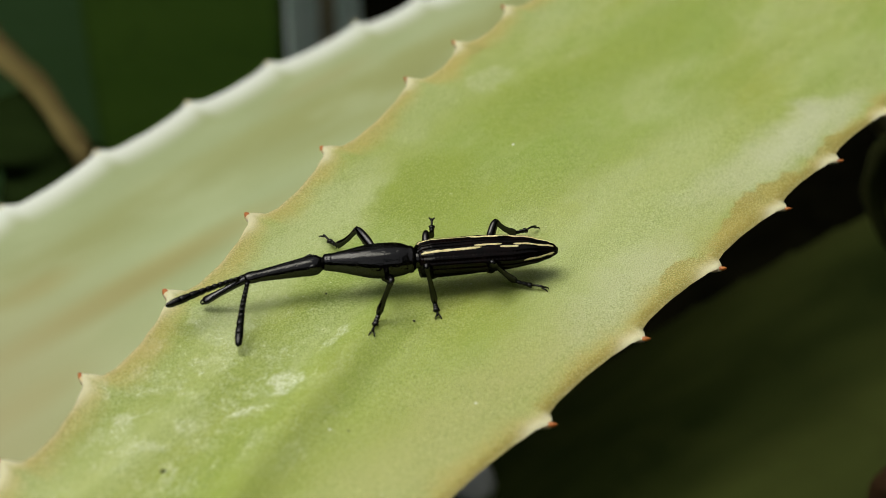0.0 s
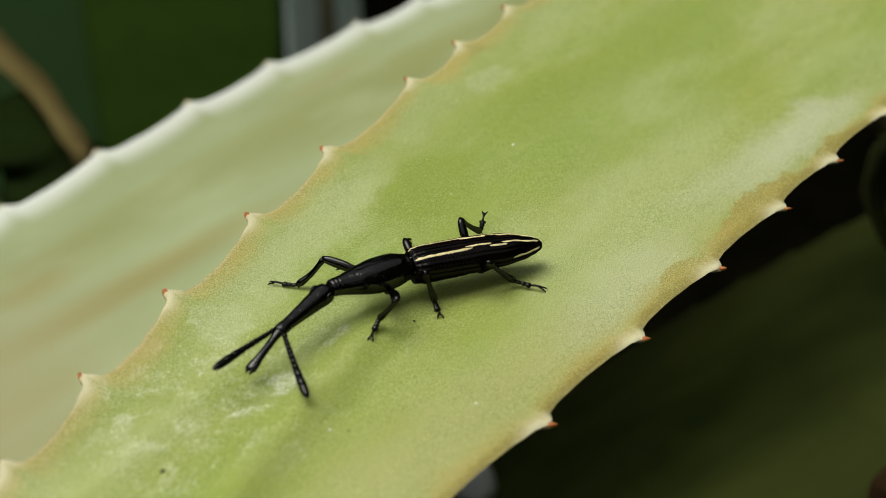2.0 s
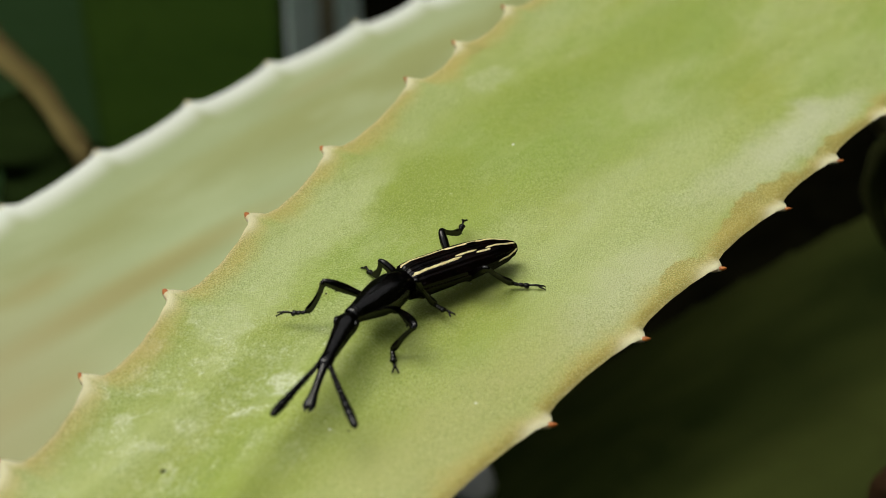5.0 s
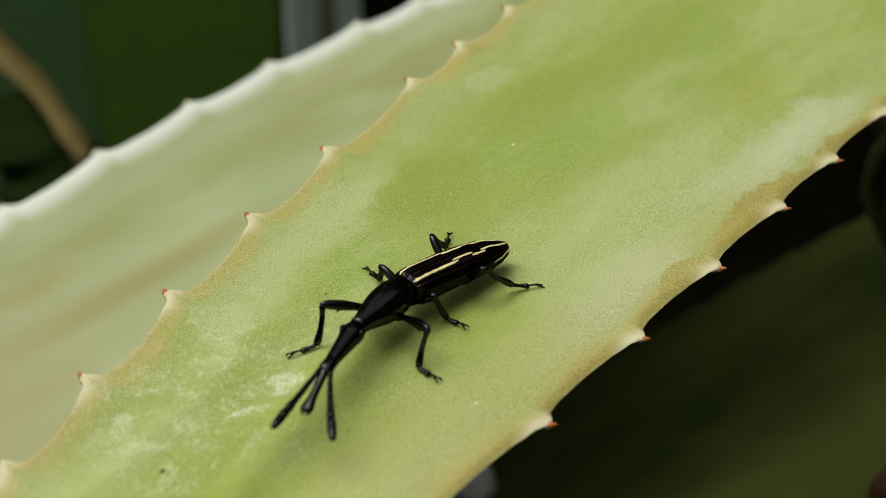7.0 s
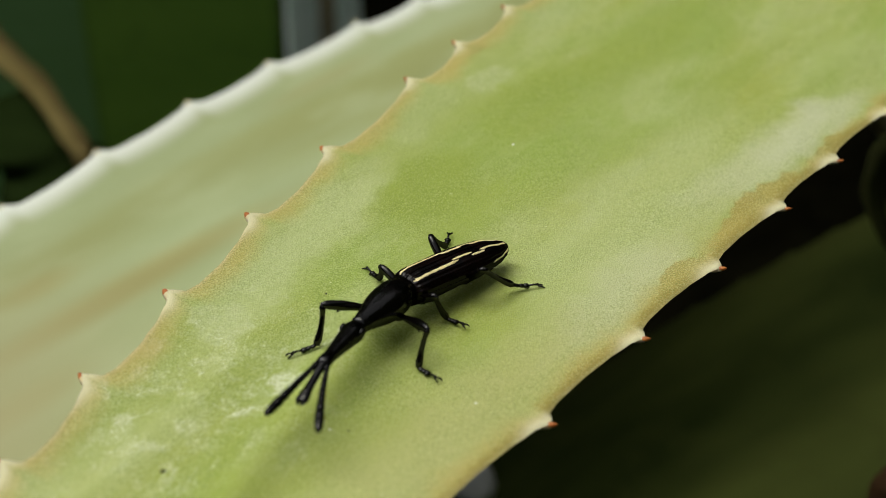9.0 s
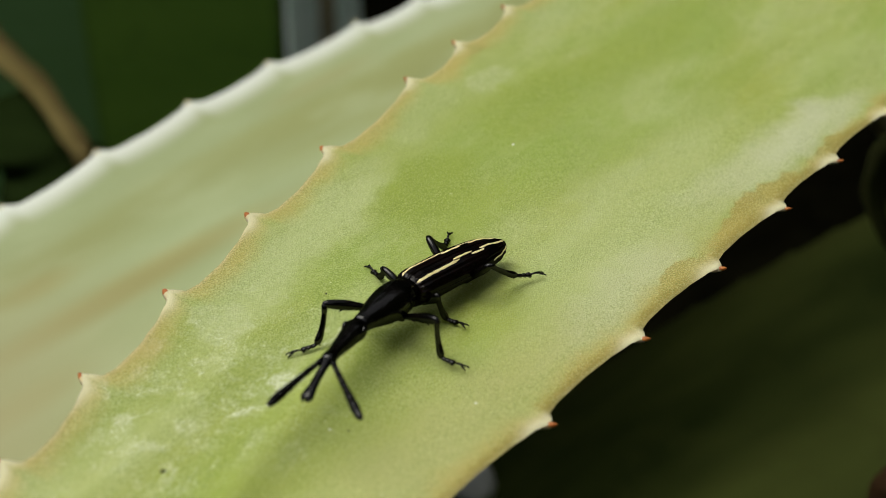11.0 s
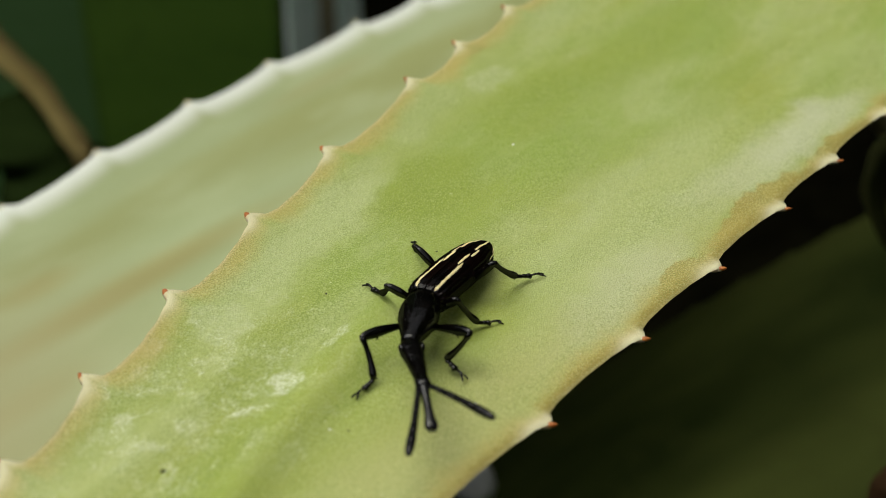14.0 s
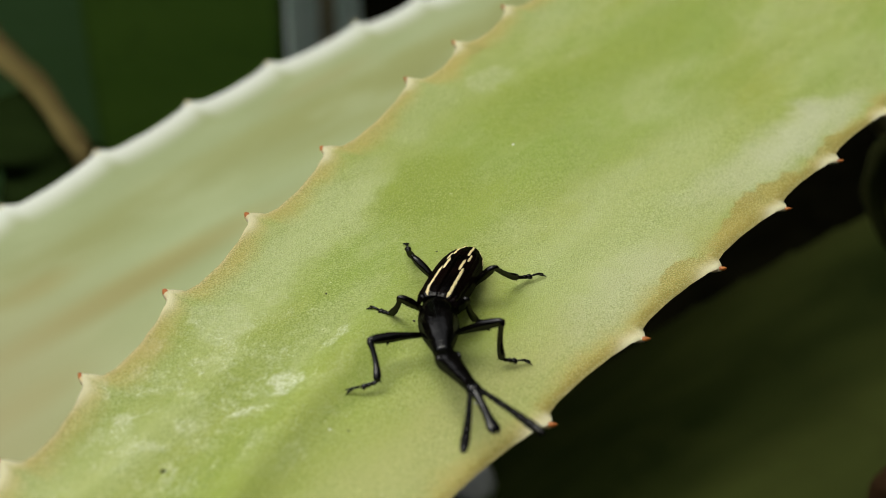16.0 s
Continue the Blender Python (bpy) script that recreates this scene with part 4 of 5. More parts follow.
def motions():
    body_key(0, -2.75, -7.87, 3.32, -166.64, 3.15, -0.86, -6.61, -0.46, 9.08, -6.39)
    body_key(0.5, -2.69, -7.88, 3.27, -165.70, 3.59, -0.72, -6.70, -0.70, 19.93, -5.15)
    body_key(1, -3.21, -8.11, 3.22, -164.43, 3.96, -0.65, -0.48, 1.22, 23.15, -3.93)
    body_key(1.5, -3.31, -8.54, 3.21, -161.31, 2.96, -0.63, 5.67, 1.67, 22.33, -6.69)
    body_key(2, -3.44, -8.98, 3.19, -156.26, 3.42, -0.73, 11.57, 2.27, 21.40, -8.67)
    body_key(2.5, -3.55, -9.51, 3.18, -152.39, 3.89, -0.72, 14.70, 1.52, 21.83, -7.77)
    body_key(3, -3.62, -9.84, 3.17, -149.83, 4.39, -0.68, 16.03, 1.80, 22.50, -7.20)
    body_key(3.5, -3.65, -10.29, 3.17, -147.50, 4.55, -0.57, 16.13, 1.17, 24.55, -4.17)
    body_key(4, -3.92, -10.83, 3.16, -144.96, 5.21, -0.12, 19.50, 3.13, 22.38, -8.03)
    body_key(6.5, -3.78, -13.25, 3.16, -135.28, 4.80, -0.08, 17.25, 2.58, 11.11, -3.93)
    body_key(7, -3.79, -13.25, 3.16, -134.74, 4.94, -0.20, 17.45, 2.62, 9.30, -3.43)
    body_key(7.5, -3.79, -13.25, 3.16, -134.72, 4.96, -0.13, 17.26, 2.67, 10.89, -3.93)
    body_key(8, -3.79, -13.25, 3.16, -134.44, 5.05, -0.05, 17.94, 2.72, 9.60, -2.55)
    body_key(8.5, -3.79, -13.26, 3.16, -134.16, 5.12, -0.02, 17.33, 2.70, 7.28, -0.41)
    body_key(9, -3.79, -13.28, 3.16, -134.18, 5.03, 0.00, 17.28, 2.85, 6.55, 0.30)
    body_key(11.5, -3.36, -13.57, 3.17, -130.32, 4.62, -0.01, 13.19, 5.07, 10.10, -0.94)
    body_key(12, -3.12, -13.75, 3.17, -128.92, 4.83, 0.04, 14.20, 4.40, 18.40, -5.78)
    body_key(12.5, -2.81, -14.02, 3.19, -126.79, 4.81, 0.12, 15.10, 3.69, 20.16, -5.84)
    body_key(13, -2.33, -14.36, 3.20, -124.22, 4.90, 0.37, 16.24, 2.52, 21.10, -4.45)
    body_key(13.5, -2.07, -14.92, 3.20, -120.33, 5.01, 0.64, 18.01, 2.95, 19.44, -3.92)
    body_key(14, -1.85, -15.31, 3.20, -116.17, 5.98, 0.74, 18.63, 2.15, 17.68, -1.01)
    body_key(14.5, -1.71, -15.39, 3.21, -114.58, 6.32, 0.94, 21.40, 2.09, 19.02, -0.67)
    body_key(15, -1.45, -15.52, 3.21, -112.72, 6.72, 1.04, 22.52, 1.59, 17.32, 2.37)
    body_key(15.5, -1.12, -15.98, 3.21, -110.11, 7.30, 0.94, 22.28, 1.72, 19.29, 1.21)
    body_key(16, -0.67, -16.69, 3.21, -104.50, 7.98, 0.59, 18.89, -1.04, 15.99, 3.55)
    feeler_key(0, 22, 4, 73.2, -9.5)
    feeler_key(0.5, 15, 11, 61.7, -7.5)
    feeler_key(1, 19.1, 5.3, 58.9, -6.3)
    feeler_key(1.5, 17.7, 3.3, 55.3, -5.9)
    feeler_key(2, 0.6, 8.8, 51.7, -3)
    feeler_key(2.5, 3.4, 0.8, 47.9, -2.1)
    feeler_key(3, -1.7, -0.3, 44.6, -5.6)
    feeler_key(3.5, -5.6, -0.7, 42.7, -2.9)
    feeler_key(4, -7.2, -1.7, 40.6, -3.3)
    feeler_key(6.5, -10.6, 7.8, 21.8, 3.5)
    feeler_key(7, -5.1, -6, 23.1, -7.7)
    feeler_key(7.5, -8.7, 3.4, 30.7, -7.4)
    feeler_key(8, -8.6, 11.6, 29.1, -1.5)
    feeler_key(8.5, -6.8, 12.2, 20.2, -5.1)
    feeler_key(9, -5.3, -6.5, 19.2, -10.7)
    feeler_key(11.5, -8.7, -3.1, 40.1, -4.3)
    feeler_key(12, -10.3, -7.8, 30.9, -5)
    feeler_key(12.5, -11.8, 2, 31, -1)
    feeler_key(13, -12.3, -8.9, 28.3, 2.3)
    feeler_key(13.5, -13.9, -4.7, 28.9, 3.9)
    feeler_key(14, -14.6, -10.7, 27.1, 6.7)
    feeler_key(14.5, -15, -10.3, 21.8, 4.5)
    feeler_key(15, -14.7, -13.2, 24, 5.5)
    feeler_key(15.5, -18.4, -10.2, 18, 4.3)
    feeler_key(16, -24.9, -7.4, 13.6, -2.5)
    step_key("L1", 0, (-5.0, -14.6, 5.0), (-6.3, -14.5, 1.2), (-6.8, -17.1, 0.2))
    step_key("L1", 0.5, (-4.9, -14.6, 4.9), (-6.3, -14.5, 1.1), (-6.8, -17.1, 0.2))
    step_key("L1", 1, (-4.8, -15.2, 4.9), (-6.3, -14.6, 1.2), (-6.8, -17.2, 0.2))
    step_key("L1", 1.5, (-4.8, -15.9, 5.2), (-6.2, -15.0, 1.5), (-6.8, -17.6, 0.3))
    step_key("L1", 2, (-4.4, -17.1, 4.5), (-6.2, -15.4, 1.3), (-6.9, -18.0, 0.5))
    step_key("L1", 2.5, (-4.0, -17.9, 4.2), (-6.1, -16.2, 1.2), (-7.2, -18.7, 0.4))
    step_key("L1", 3, (-3.7, -18.3, 4.2), (-5.1, -19.3, 0.5), (-4.5, -22.1, 0.1))
    step_key("L1", 3.5, (-3.5, -18.8, 4.1), (-5.1, -19.8, 0.6), (-4.5, -22.6, 0.1))
    step_key("L1", 4, (-3.0, -19.4, 4.0), (-5.1, -19.8, 0.6), (-4.7, -22.6, 0.2))
    step_key("L1", 6.3, (-2.2, -19.8, 4.3), (-3.8, -19.9, 0.6), (-3.5, -22.6, 0.1))
    step_key("L1", 6.5, (-1.5, -21.2, 4.6), (-2.9, -21.2, 0.8), (-1.5, -23.5, 1.7))
    step_key("L1", 7, (-1.4, -21.4, 4.1), (-2.3, -22.1, 0.2), (-0.4, -24.3, 0.3))
    step_key("L1", 9, (-1.4, -21.5, 4.2), (-2.3, -22.1, 0.2), (-0.4, -24.3, 0.3))
    step_key("L1", 11.5, (-0.1, -21.1, 4.4), (0.1, -21.2, 0.4), (2.3, -22.9, 0.4))
    step_key("L1", 12, (0.5, -21.1, 4.5), (0.1, -21.4, 0.5), (2.3, -23.2, 0.4))
    step_key("L1", 12.5, (0.8, -21.5, 4.6), (0.0, -21.7, 0.6), (2.4, -23.2, 0.4))
    step_key("L1", 13, (1.2, -21.9, 4.8), (0.0, -23.3, 1.2), (2.3, -22.4, 0.1))
    step_key("L1", 13.5, (1.8, -22.5, 4.6), (0.1, -22.2, 1.0), (2.3, -23.8, 0.5))
    step_key("L1", 14, (2.5, -22.7, 4.5), (0.3, -22.1, 1.2), (1.9, -24.3, 0.6))
    step_key("L1", 14.5, (3.4, -21.1, 5.8), (4.2, -20.9, 1.9), (6.9, -19.9, 2.1))
    step_key("L1", 15, (4.3, -21.5, 4.8), (5.4, -21.7, 0.9), (8.1, -21.3, 0.2))
    step_key("L1", 15.5, (5.1, -21.2, 4.9), (5.4, -21.8, 0.9), (8.1, -21.3, 0.2))
    step_key("L1", 16, (5.5, -21.7, 5.2), (5.5, -22.0, 1.1), (8.1, -21.3, 0.2))
    step_key("L2", 0, (-1.6, -11.5, 4.3), (-0.8, -10.9, 0.2), (-0.5, -13.1, 0.1))
    step_key("L2", 0.5, (-1.6, -11.5, 4.2), (-0.7, -10.9, 0.2), (-0.4, -13.0, 0.1))
    step_key("L2", 1, (-1.6, -11.7, 4.3), (-0.8, -10.9, 0.2), (-0.4, -13.0, 0.1))
    step_key("L2", 1.5, (-1.7, -12.0, 4.3), (-0.8, -10.8, 0.2), (-0.4, -13.1, 0.1))
    step_key("L2", 2, (-1.6, -12.3, 4.3), (-0.8, -10.8, 0.2), (-0.3, -13.1, 0.1))
    step_key("L2", 2.5, (-1.6, -12.6, 4.3), (-0.8, -10.8, 0.3), (-0.3, -13.2, 0.2))
    step_key("L2", 3, (-1.6, -12.7, 4.4), (-0.9, -10.9, 0.3), (-0.3, -13.4, 0.2))
    step_key("L2", 3.5, (-1.5, -13.1, 4.4), (-1.0, -11.1, 0.4), (-0.2, -13.4, 0.2))
    step_key("L2", 4, (-1.4, -13.6, 4.3), (-1.2, -11.4, 0.3), (-0.1, -13.6, 0.4))
    step_key("L2", 6.5, (-1.0, -15.8, 4.1), (0.3, -13.8, 0.3), (2.2, -15.4, 0.4))
    step_key("L2", 7, (-0.8, -15.7, 4.1), (0.4, -13.7, 0.2), (2.2, -15.4, 0.3))
    step_key("L2", 9, (-0.8, -15.7, 4.1), (0.4, -13.7, 0.2), (2.2, -15.4, 0.4))
    step_key("L2", 11.5, (-0.5, -15.8, 4.3), (0.3, -13.8, 0.2), (2.2, -15.4, 0.4))
    step_key("L2", 12, (0.0, -15.7, 4.3), (0.5, -13.9, 0.2), (2.2, -15.6, 0.4))
    step_key("L2", 12.5, (0.7, -15.8, 4.3), (2.0, -13.4, 0.6), (3.8, -11.9, 0.1))
    step_key("L2", 13, (1.0, -16.4, 4.1), (3.4, -14.9, 0.5), (5.7, -14.2, 0.1))
    step_key("L2", 13.5, (1.2, -16.6, 4.3), (3.4, -15.0, 0.6), (5.6, -14.3, 0.1))
    step_key("L2", 14, (1.3, -16.8, 4.4), (3.4, -15.2, 0.7), (5.6, -14.3, 0.1))
    step_key("L2", 14.5, (1.8, -16.6, 4.4), (3.3, -14.7, 0.6), (5.7, -14.8, 0.1))
    step_key("L2", 15, (1.8, -16.7, 4.5), (3.2, -14.6, 0.7), (5.6, -14.8, 0.2))
    step_key("L2", 16, (2.3, -17.3, 4.8), (3.2, -15.1, 0.9), (5.6, -14.7, 0.1))
    step_key("L3", 0, (4.9, -10.5, 4.7), (7.4, -7.6, 0.7), (10.4, -8.3, 0.2))
    step_key("L3", 0.5, (4.9, -10.3, 4.6), (7.4, -7.4, 0.6), (10.3, -8.5, 0.3))
    step_key("L3", 1, (4.7, -10.4, 4.5), (7.3, -7.5, 0.7), (10.3, -8.4, 0.3))
    step_key("L3", 1.5, (4.7, -10.4, 4.6), (7.3, -7.5, 0.7), (10.3, -8.5, 0.3))
    step_key("L3", 2, (4.6, -10.2, 4.5), (7.3, -7.4, 0.6), (10.2, -8.5, 0.3))
    step_key("L3", 2.5, (4.5, -10.2, 4.4), (7.2, -7.3, 0.6), (10.2, -8.5, 0.3))
    step_key("L3", 3.5, (4.4, -10.2, 4.4), (7.2, -7.3, 0.6), (10.1, -8.3, 0.3))
    step_key("L3", 4, (4.4, -10.3, 4.2), (7.1, -7.4, 0.5), (10.1, -8.3, 0.3))
    step_key("L3", 6.5, (4.0, -11.5, 4.4), (7.0, -8.6, 0.9), (9.9, -7.6, 0.1))
    step_key("L3", 7, (4.0, -11.3, 4.5), (7.1, -8.5, 0.8), (9.9, -7.6, 0.1))
    step_key("L3", 9, (4.0, -11.3, 4.4), (7.1, -8.5, 0.8), (10.0, -7.6, 0.1))
    step_key("L3", 11.5, (4.9, -10.5, 4.4), (7.5, -7.1, 0.9), (10.2, -5.7, 0.3))
    step_key("L3", 13, (4.9, -10.8, 4.7), (7.5, -7.5, 1.1), (10.2, -5.9, 0.4))
    step_key("L3", 14.5, (5.1, -10.2, 4.5), (7.5, -6.9, 0.9), (10.3, -5.6, 0.2))
    step_key("L3", 15.5, (5.1, -10.3, 4.6), (7.5, -7.0, 0.9), (10.3, -5.6, 0.2))
    step_key("L3", 16, (5.1, -10.7, 4.3), (7.6, -7.2, 0.9), (10.3, -5.6, 0.2))
    step_key("R1", 0, (-8.9, -2.2, 3.8), (-11.2, -0.6, 0.8), (-12.9, 1.7, 0.6))
    step_key("R1", 0.5, (-8.8, -2.2, 3.7), (-11.2, -0.6, 0.8), (-12.9, 1.6, 0.5))
    step_key("R1", 1, (-9.0, -2.5, 3.5), (-11.1, -0.6, 0.7), (-12.6, 1.8, 0.5))
    step_key("R1", 1.5, (-10.5, -5.1, 4.8), (-13.7, -4.4, 2.4), (-15.7, -3.2, 3.9))
    step_key("R1", 2, (-12.1, -7.7, 3.5), (-14.8, -8.0, 0.5), (-17.6, -7.3, 0.3))
    step_key("R1", 2.5, (-12.1, -11.5, 4.3), (-13.7, -12.2, 0.7), (-16.5, -12.3, 0.2))
    step_key("R1", 3, (-12.1, -11.9, 4.3), (-13.7, -12.2, 0.6), (-16.5, -12.2, 0.2))
    step_key("R1", 3.5, (-12.1, -12.3, 4.3), (-13.7, -12.2, 0.6), (-16.5, -12.0, 0.2))
    step_key("R1", 4, (-12.2, -13.0, 4.5), (-13.8, -12.5, 0.8), (-16.5, -11.8, 0.3))
    step_key("R1", 6.5, (-11.4, -17.6, 4.3), (-12.1, -18.8, 0.5), (-14.6, -20.2, 0.2))
    step_key("R1", 7, (-11.5, -17.5, 4.3), (-12.1, -18.8, 0.5), (-14.6, -20.2, 0.2))
    step_key("R1", 9, (-11.5, -17.6, 4.3), (-12.1, -18.8, 0.5), (-14.6, -20.2, 0.2))
    step_key("R1", 11.5, (-11.1, -17.6, 4.4), (-12.0, -19.0, 0.7), (-14.6, -20.0, 0.2))
    step_key("R1", 12, (-10.6, -18.3, 4.4), (-11.9, -19.1, 0.7), (-14.6, -19.9, 0.2))
    step_key("R1", 12.5, (-10.3, -18.5, 4.3), (-12.0, -19.1, 0.6), (-14.7, -19.9, 0.2))
    step_key("R1", 13, (-9.8, -18.4, 4.2), (-11.7, -18.8, 0.6), (-14.4, -18.2, 0.3))
    step_key("R1", 13.5, (-8.2, -20.7, 5.1), (-8.0, -21.7, 1.2), (-10.5, -21.3, 0.1))
    step_key("R1", 14, (-7.5, -22.3, 3.8), (-6.4, -24.4, 0.5), (-8.0, -26.8, 0.2))
    step_key("R1", 14.5, (-7.4, -22.3, 3.5), (-6.2, -25.0, 0.7), (-8.4, -26.7, 0.2))
    step_key("R1", 15, (-7.4, -22.1, 3.3), (-6.2, -25.0, 0.8), (-8.4, -26.7, 0.2))
    step_key("R1", 15.5, (-7.0, -22.5, 3.5), (-6.0, -25.5, 1.0), (-8.6, -26.4, 0.2))
    step_key("R1", 16, (-6.8, -22.5, 3.5), (-6.0, -25.6, 1.1), (-8.7, -26.2, 0.2))
    step_key("R2", 0, (-1.8, -3.1, 3.8), (-1.2, 0.7, 1.4), (-1.2, 3.2, 1.9))
    step_key("R2", 0.5, (-2.2, -3.4, 4.2), (-1.4, 0.3, 1.8), (-1.3, 2.7, 2.5))
    step_key("R2", 1, (-3.5, -3.5, 3.6), (-3.4, 0.1, 0.8), (-3.8, 2.5, 0.4))
    step_key("R2", 1.5, (-3.7, -3.9, 3.5), (-3.6, -0.3, 0.7), (-3.9, 2.1, 0.3))
    step_key("R2", 2, (-3.9, -4.3, 3.6), (-3.6, -0.8, 0.7), (-3.7, 1.6, 0.2))
    step_key("R2", 2.5, (-4.1, -4.6, 3.4), (-3.5, -0.9, 0.8), (-3.7, 1.5, 0.3))
    step_key("R2", 3, (-4.1, -4.8, 3.2), (-3.5, -1.0, 0.7), (-3.7, 1.5, 0.3))
    step_key("R2", 3.5, (-4.3, -5.5, 3.7), (-3.8, -1.8, 1.2), (-4.2, 0.5, 2.3))
    step_key("R2", 4, (-6.0, -8.9, 4.4), (-7.2, -6.3, 0.9), (-8.2, -4.1, 0.2))
    step_key("R2", 6.5, (-6.2, -9.4, 3.6), (-6.6, -6.3, 0.3), (-8.0, -4.3, 0.2))
    step_key("R2", 9, (-6.2, -9.4, 3.6), (-6.6, -6.3, 0.2), (-8.0, -4.3, 0.2))
    step_key("R2", 11.5, (-5.8, -9.0, 2.6), (-6.5, -6.0, 0.2), (-8.0, -3.5, 0.2))
    step_key("R2", 12, (-5.8, -12.2, 4.3), (-6.4, -9.5, 0.7), (-8.0, -7.5, 0.4))
    step_key("R2", 12.5, (-5.7, -12.3, 4.3), (-6.3, -9.7, 0.7), (-8.0, -7.8, 0.4))
    step_key("R2", 13, (-5.4, -12.5, 4.1), (-6.2, -9.7, 0.7), (-8.0, -8.0, 0.4))
    step_key("R2", 13.5, (-5.3, -13.1, 4.0), (-6.2, -9.9, 0.8), (-7.9, -8.1, 0.5))
    step_key("R2", 14, (-5.5, -13.0, 3.6), (-6.2, -9.7, 0.6), (-7.9, -7.8, 0.4))
    step_key("R2", 14.5, (-5.4, -11.9, 2.8), (-6.3, -8.9, 0.2), (-8.3, -7.0, 0.2))
    step_key("R2", 15, (-4.4, -14.6, 4.4), (-5.5, -12.0, 0.8), (-7.4, -10.4, 0.6))
    step_key("R2", 15.5, (-4.4, -15.4, 4.1), (-5.2, -13.3, 0.2), (-7.4, -12.0, 0.3))
    step_key("R2", 16, (-4.3, -15.9, 4.0), (-5.1, -13.4, 0.2), (-7.3, -12.1, 0.3))
    step_key("R3", 0, (5.4, -1.7, 4.4), (7.7, 1.9, 0.9), (10.1, 3.9, 0.4))
    step_key("R3", 0.5, (5.3, -1.6, 4.3), (7.7, 1.9, 0.8), (10.2, 3.9, 0.4))
    step_key("R3", 1, (5.0, -1.6, 4.0), (7.5, 2.0, 0.8), (10.1, 3.9, 0.4))
    step_key("R3", 1.5, (4.8, -1.6, 4.0), (7.3, 2.1, 0.8), (9.8, 4.0, 0.4))
    step_key("R3", 2, (1.8, -2.4, 5.0), (4.0, 1.2, 1.5), (4.5, 4.3, 2.0))
    step_key("R3", 2.5, (1.5, -1.8, 4.4), (3.3, 2.0, 0.8), (4.2, 5.0, 0.3))
    step_key("R3", 3, (1.4, -1.9, 4.3), (3.1, 2.0, 0.8), (4.2, 5.0, 0.3))
    step_key("R3", 3.5, (1.2, -2.0, 4.2), (3.1, 2.0, 0.8), (4.3, 4.9, 0.3))
    step_key("R3", 4, (0.8, -2.2, 4.0), (2.9, 1.8, 0.7), (3.8, 4.8, 0.3))
    step_key("R3", 6.5, (-1.1, -4.3, 4.2), (0.3, -0.3, 0.7), (0.7, 2.8, 0.3))
    step_key("R3", 7, (-1.2, -4.3, 4.2), (0.3, -0.4, 0.6), (0.7, 2.7, 0.3))
    step_key("R3", 9, (-1.3, -4.3, 4.1), (0.3, -0.4, 0.6), (0.7, 2.7, 0.3))
    step_key("R3", 11.5, (-1.6, -4.2, 3.9), (0.2, -0.3, 0.4), (0.7, 2.8, 0.3))
    step_key("R3", 12.5, (-1.5, -4.5, 3.8), (0.2, -0.6, 0.4), (0.7, 2.6, 0.3))
    step_key("R3", 13, (-1.4, -4.7, 3.8), (0.2, -0.7, 0.4), (0.5, 2.4, 0.3))
    step_key("R3", 13.5, (-2.1, -5.6, 3.8), (-1.7, -1.0, 0.8), (-2.0, 2.0, 0.2))
    step_key("R3", 14, (-2.6, -6.5, 4.0), (-2.8, -1.9, 1.1), (-3.1, 1.0, 0.1))
    step_key("R3", 14.5, (-2.7, -6.6, 4.0), (-2.8, -1.9, 1.1), (-3.0, 1.0, 0.1))
    step_key("R3", 15.5, (-2.5, -6.7, 3.8), (-2.7, -1.9, 1.1), (-2.9, 1.0, 0.1))
    step_key("R3", 16, (-3.0, -7.3, 3.4), (-3.5, -2.4, 0.9), (-3.9, 0.7, 0.2))
    times = [i / 10 for i in range(161)]
    rows = {}

    def add(ob, t, m):
        rows.setdefault(ob.name, (ob, []))[1].append((t, m))

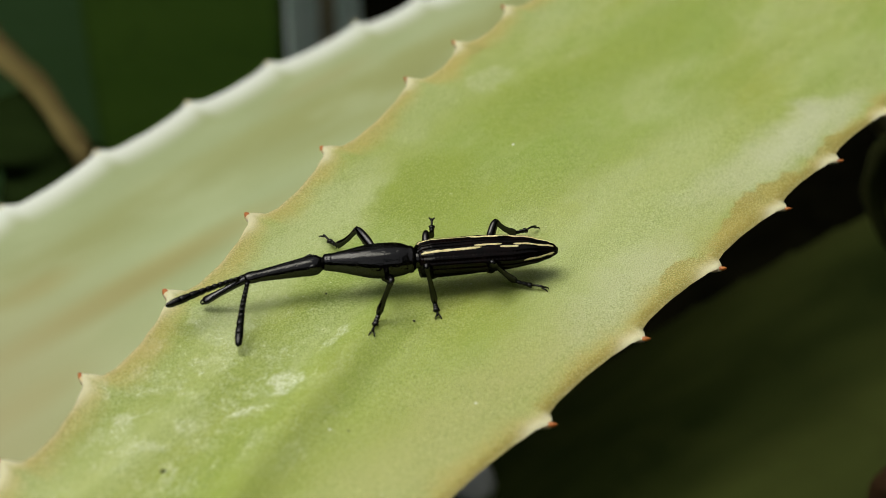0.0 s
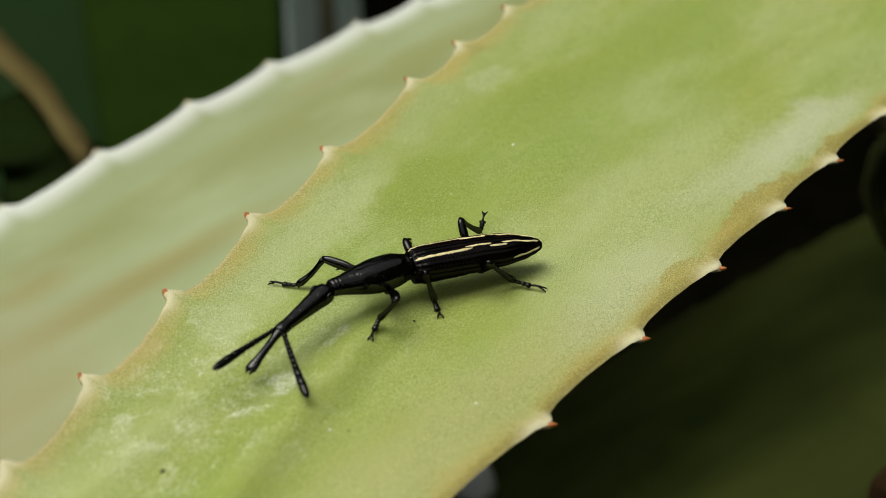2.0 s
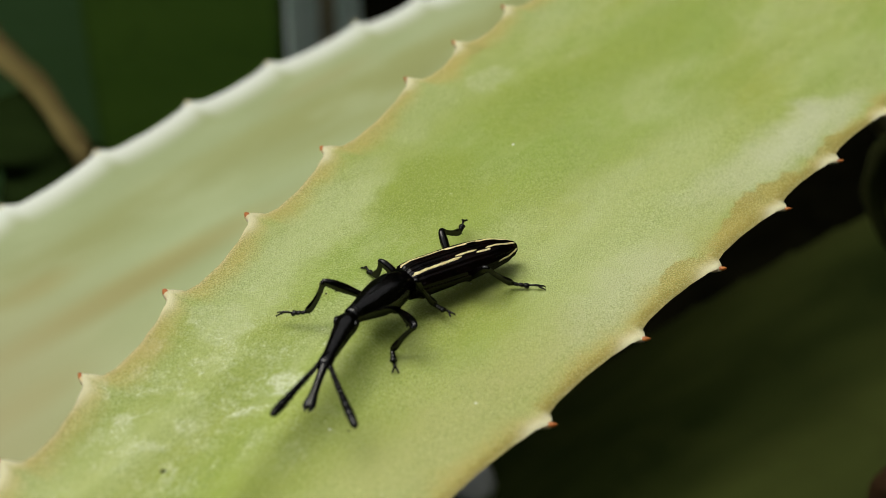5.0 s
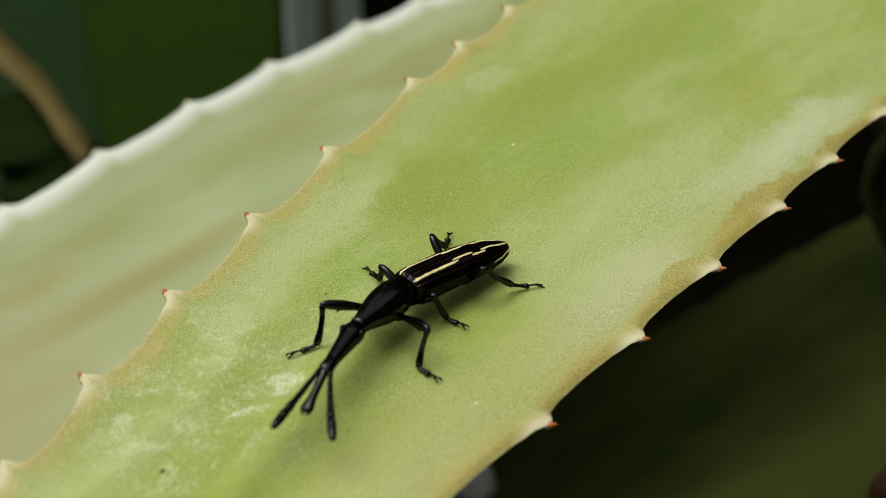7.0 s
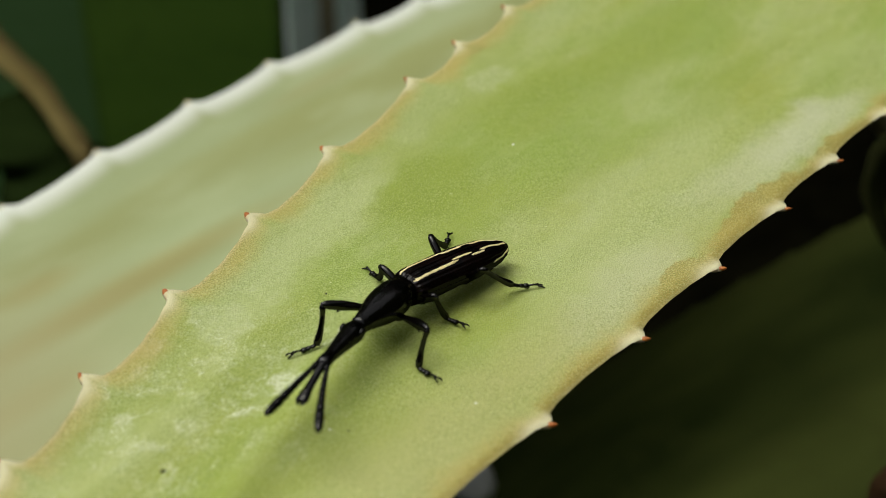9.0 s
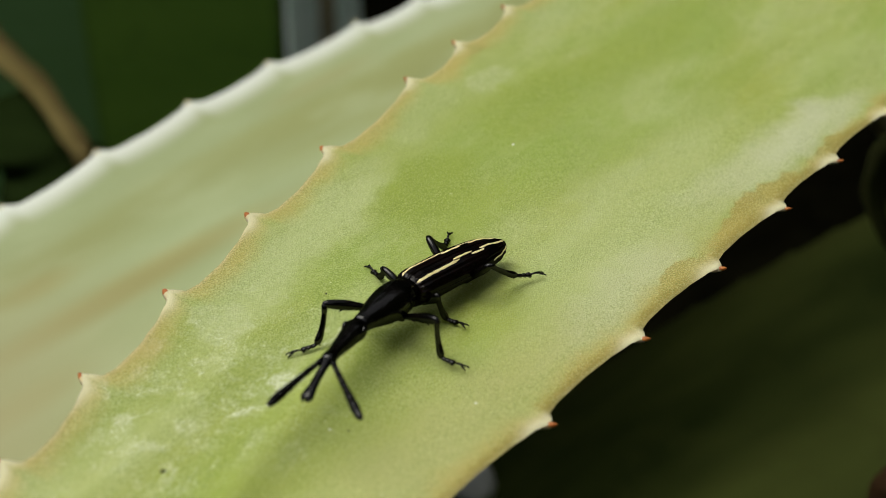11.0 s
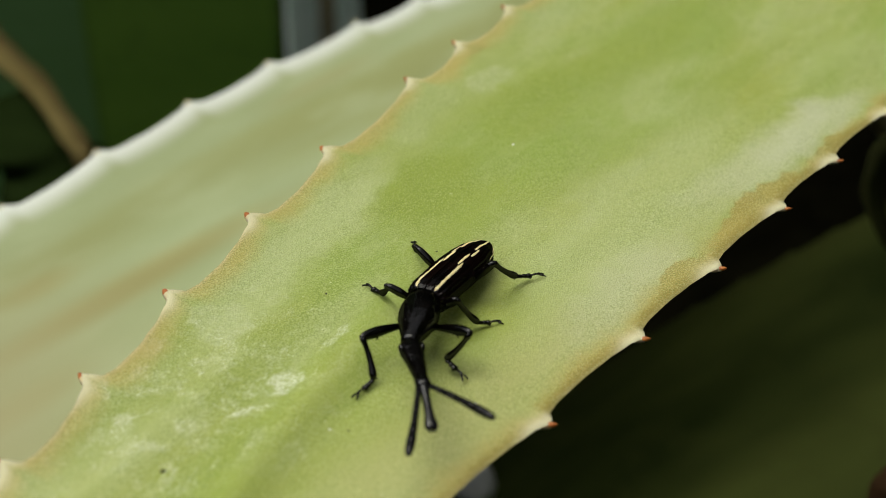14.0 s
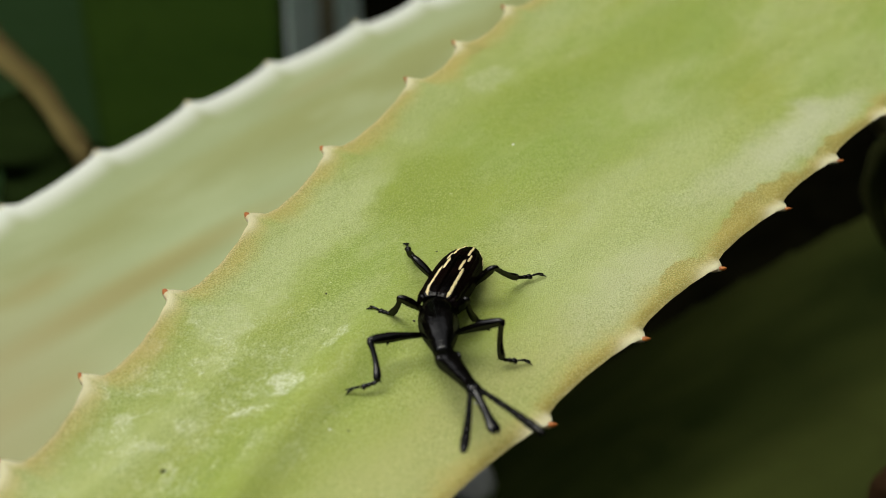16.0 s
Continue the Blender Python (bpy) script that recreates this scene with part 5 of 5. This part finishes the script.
    for t in times:
        x, y, z, yaw, pitch, roll, ty, tp, hy, hp = between(BODY_KEYS, t)
        base = turn(yaw, pitch, roll)
        base.translation = Vector((x, y, z)) * MM
        inv = base.inverted()
        add(weevil, t, base)
        chest = turn(ty, tp)
        add(prothorax, t, chest)
        neck = chest @ Matrix.Translation(Vector((THORAX, 0, -0.1)) * MM) @ turn(hy, hp)
        add(head, t, neck)
        ry, rp, ly, lp = between(FEELER_KEYS, t)
        for side, s, a, b in (("R", -1, ry, rp), ("L", 1, ly, lp)):
            add(feelers[side], t, neck @ Matrix.Translation(Vector((HEAD, s * 0.45, 0)) * MM) @ turn(a, b))
        for leg, keys in STEP_KEYS.items():
            v = between(keys, t)
            knee, ankle, toe = Vector(v[:3]), Vector(v[3:6]), Vector(v[6:])
            i = max([k for k in range(len(keys)) if keys[k][0] <= t])
            if i + 1 < len(keys):
                (t0, p), (t1, q) = keys[i], keys[i + 1]
                far = (Vector(p[6:]) - Vector(q[6:])).length
                if far > 1.5:
                    lift = min(1.2, far * 0.25) * math.sin(math.pi * (t - t0) / (t1 - t0))
                    ankle.z += lift
                    toe.z += lift
            ankle.z = max(ankle.z, skin_height(ankle.x, ankle.y) + 0.22)
            toe.z = max(toe.z, skin_height(toe.x, toe.y) + 0.10)
            lf, lt, ls = LEG[leg[1]]
            hx, hyy, hz = HIP[leg[1]]
            m = base @ chest if leg[1] == "1" else base
            hip = (m @ (Vector((hx, hyy if leg[0] == "L" else -hyy, hz)) * MM)) / MM
            d = ankle - hip
            r = min(max(d.length, abs(lf - lt) + 0.05), lf + lt - 0.02)
            d.normalize()
            ankle = hip + d * r
            a = (lf * lf - lt * lt + r * r) / (2 * r)
            h = math.sqrt(max(0.0, lf * lf - a * a))
            side = (knee - hip) - d * (knee - hip).dot(d)
            side.normalize()
            knee = hip + d * a + side * h
            toe = ankle + (toe - ankle).normalized() * ls
            f, tb, ts = legs[leg]
            add(f, t, inv @ bone(hip, knee, side))
            add(tb, t, inv @ bone(knee, ankle, side))
            add(ts, t, inv @ bone(ankle, toe, Vector((0, 0, 1))))
    for ob, r in rows.values():
        walk(ob, r)


motions()
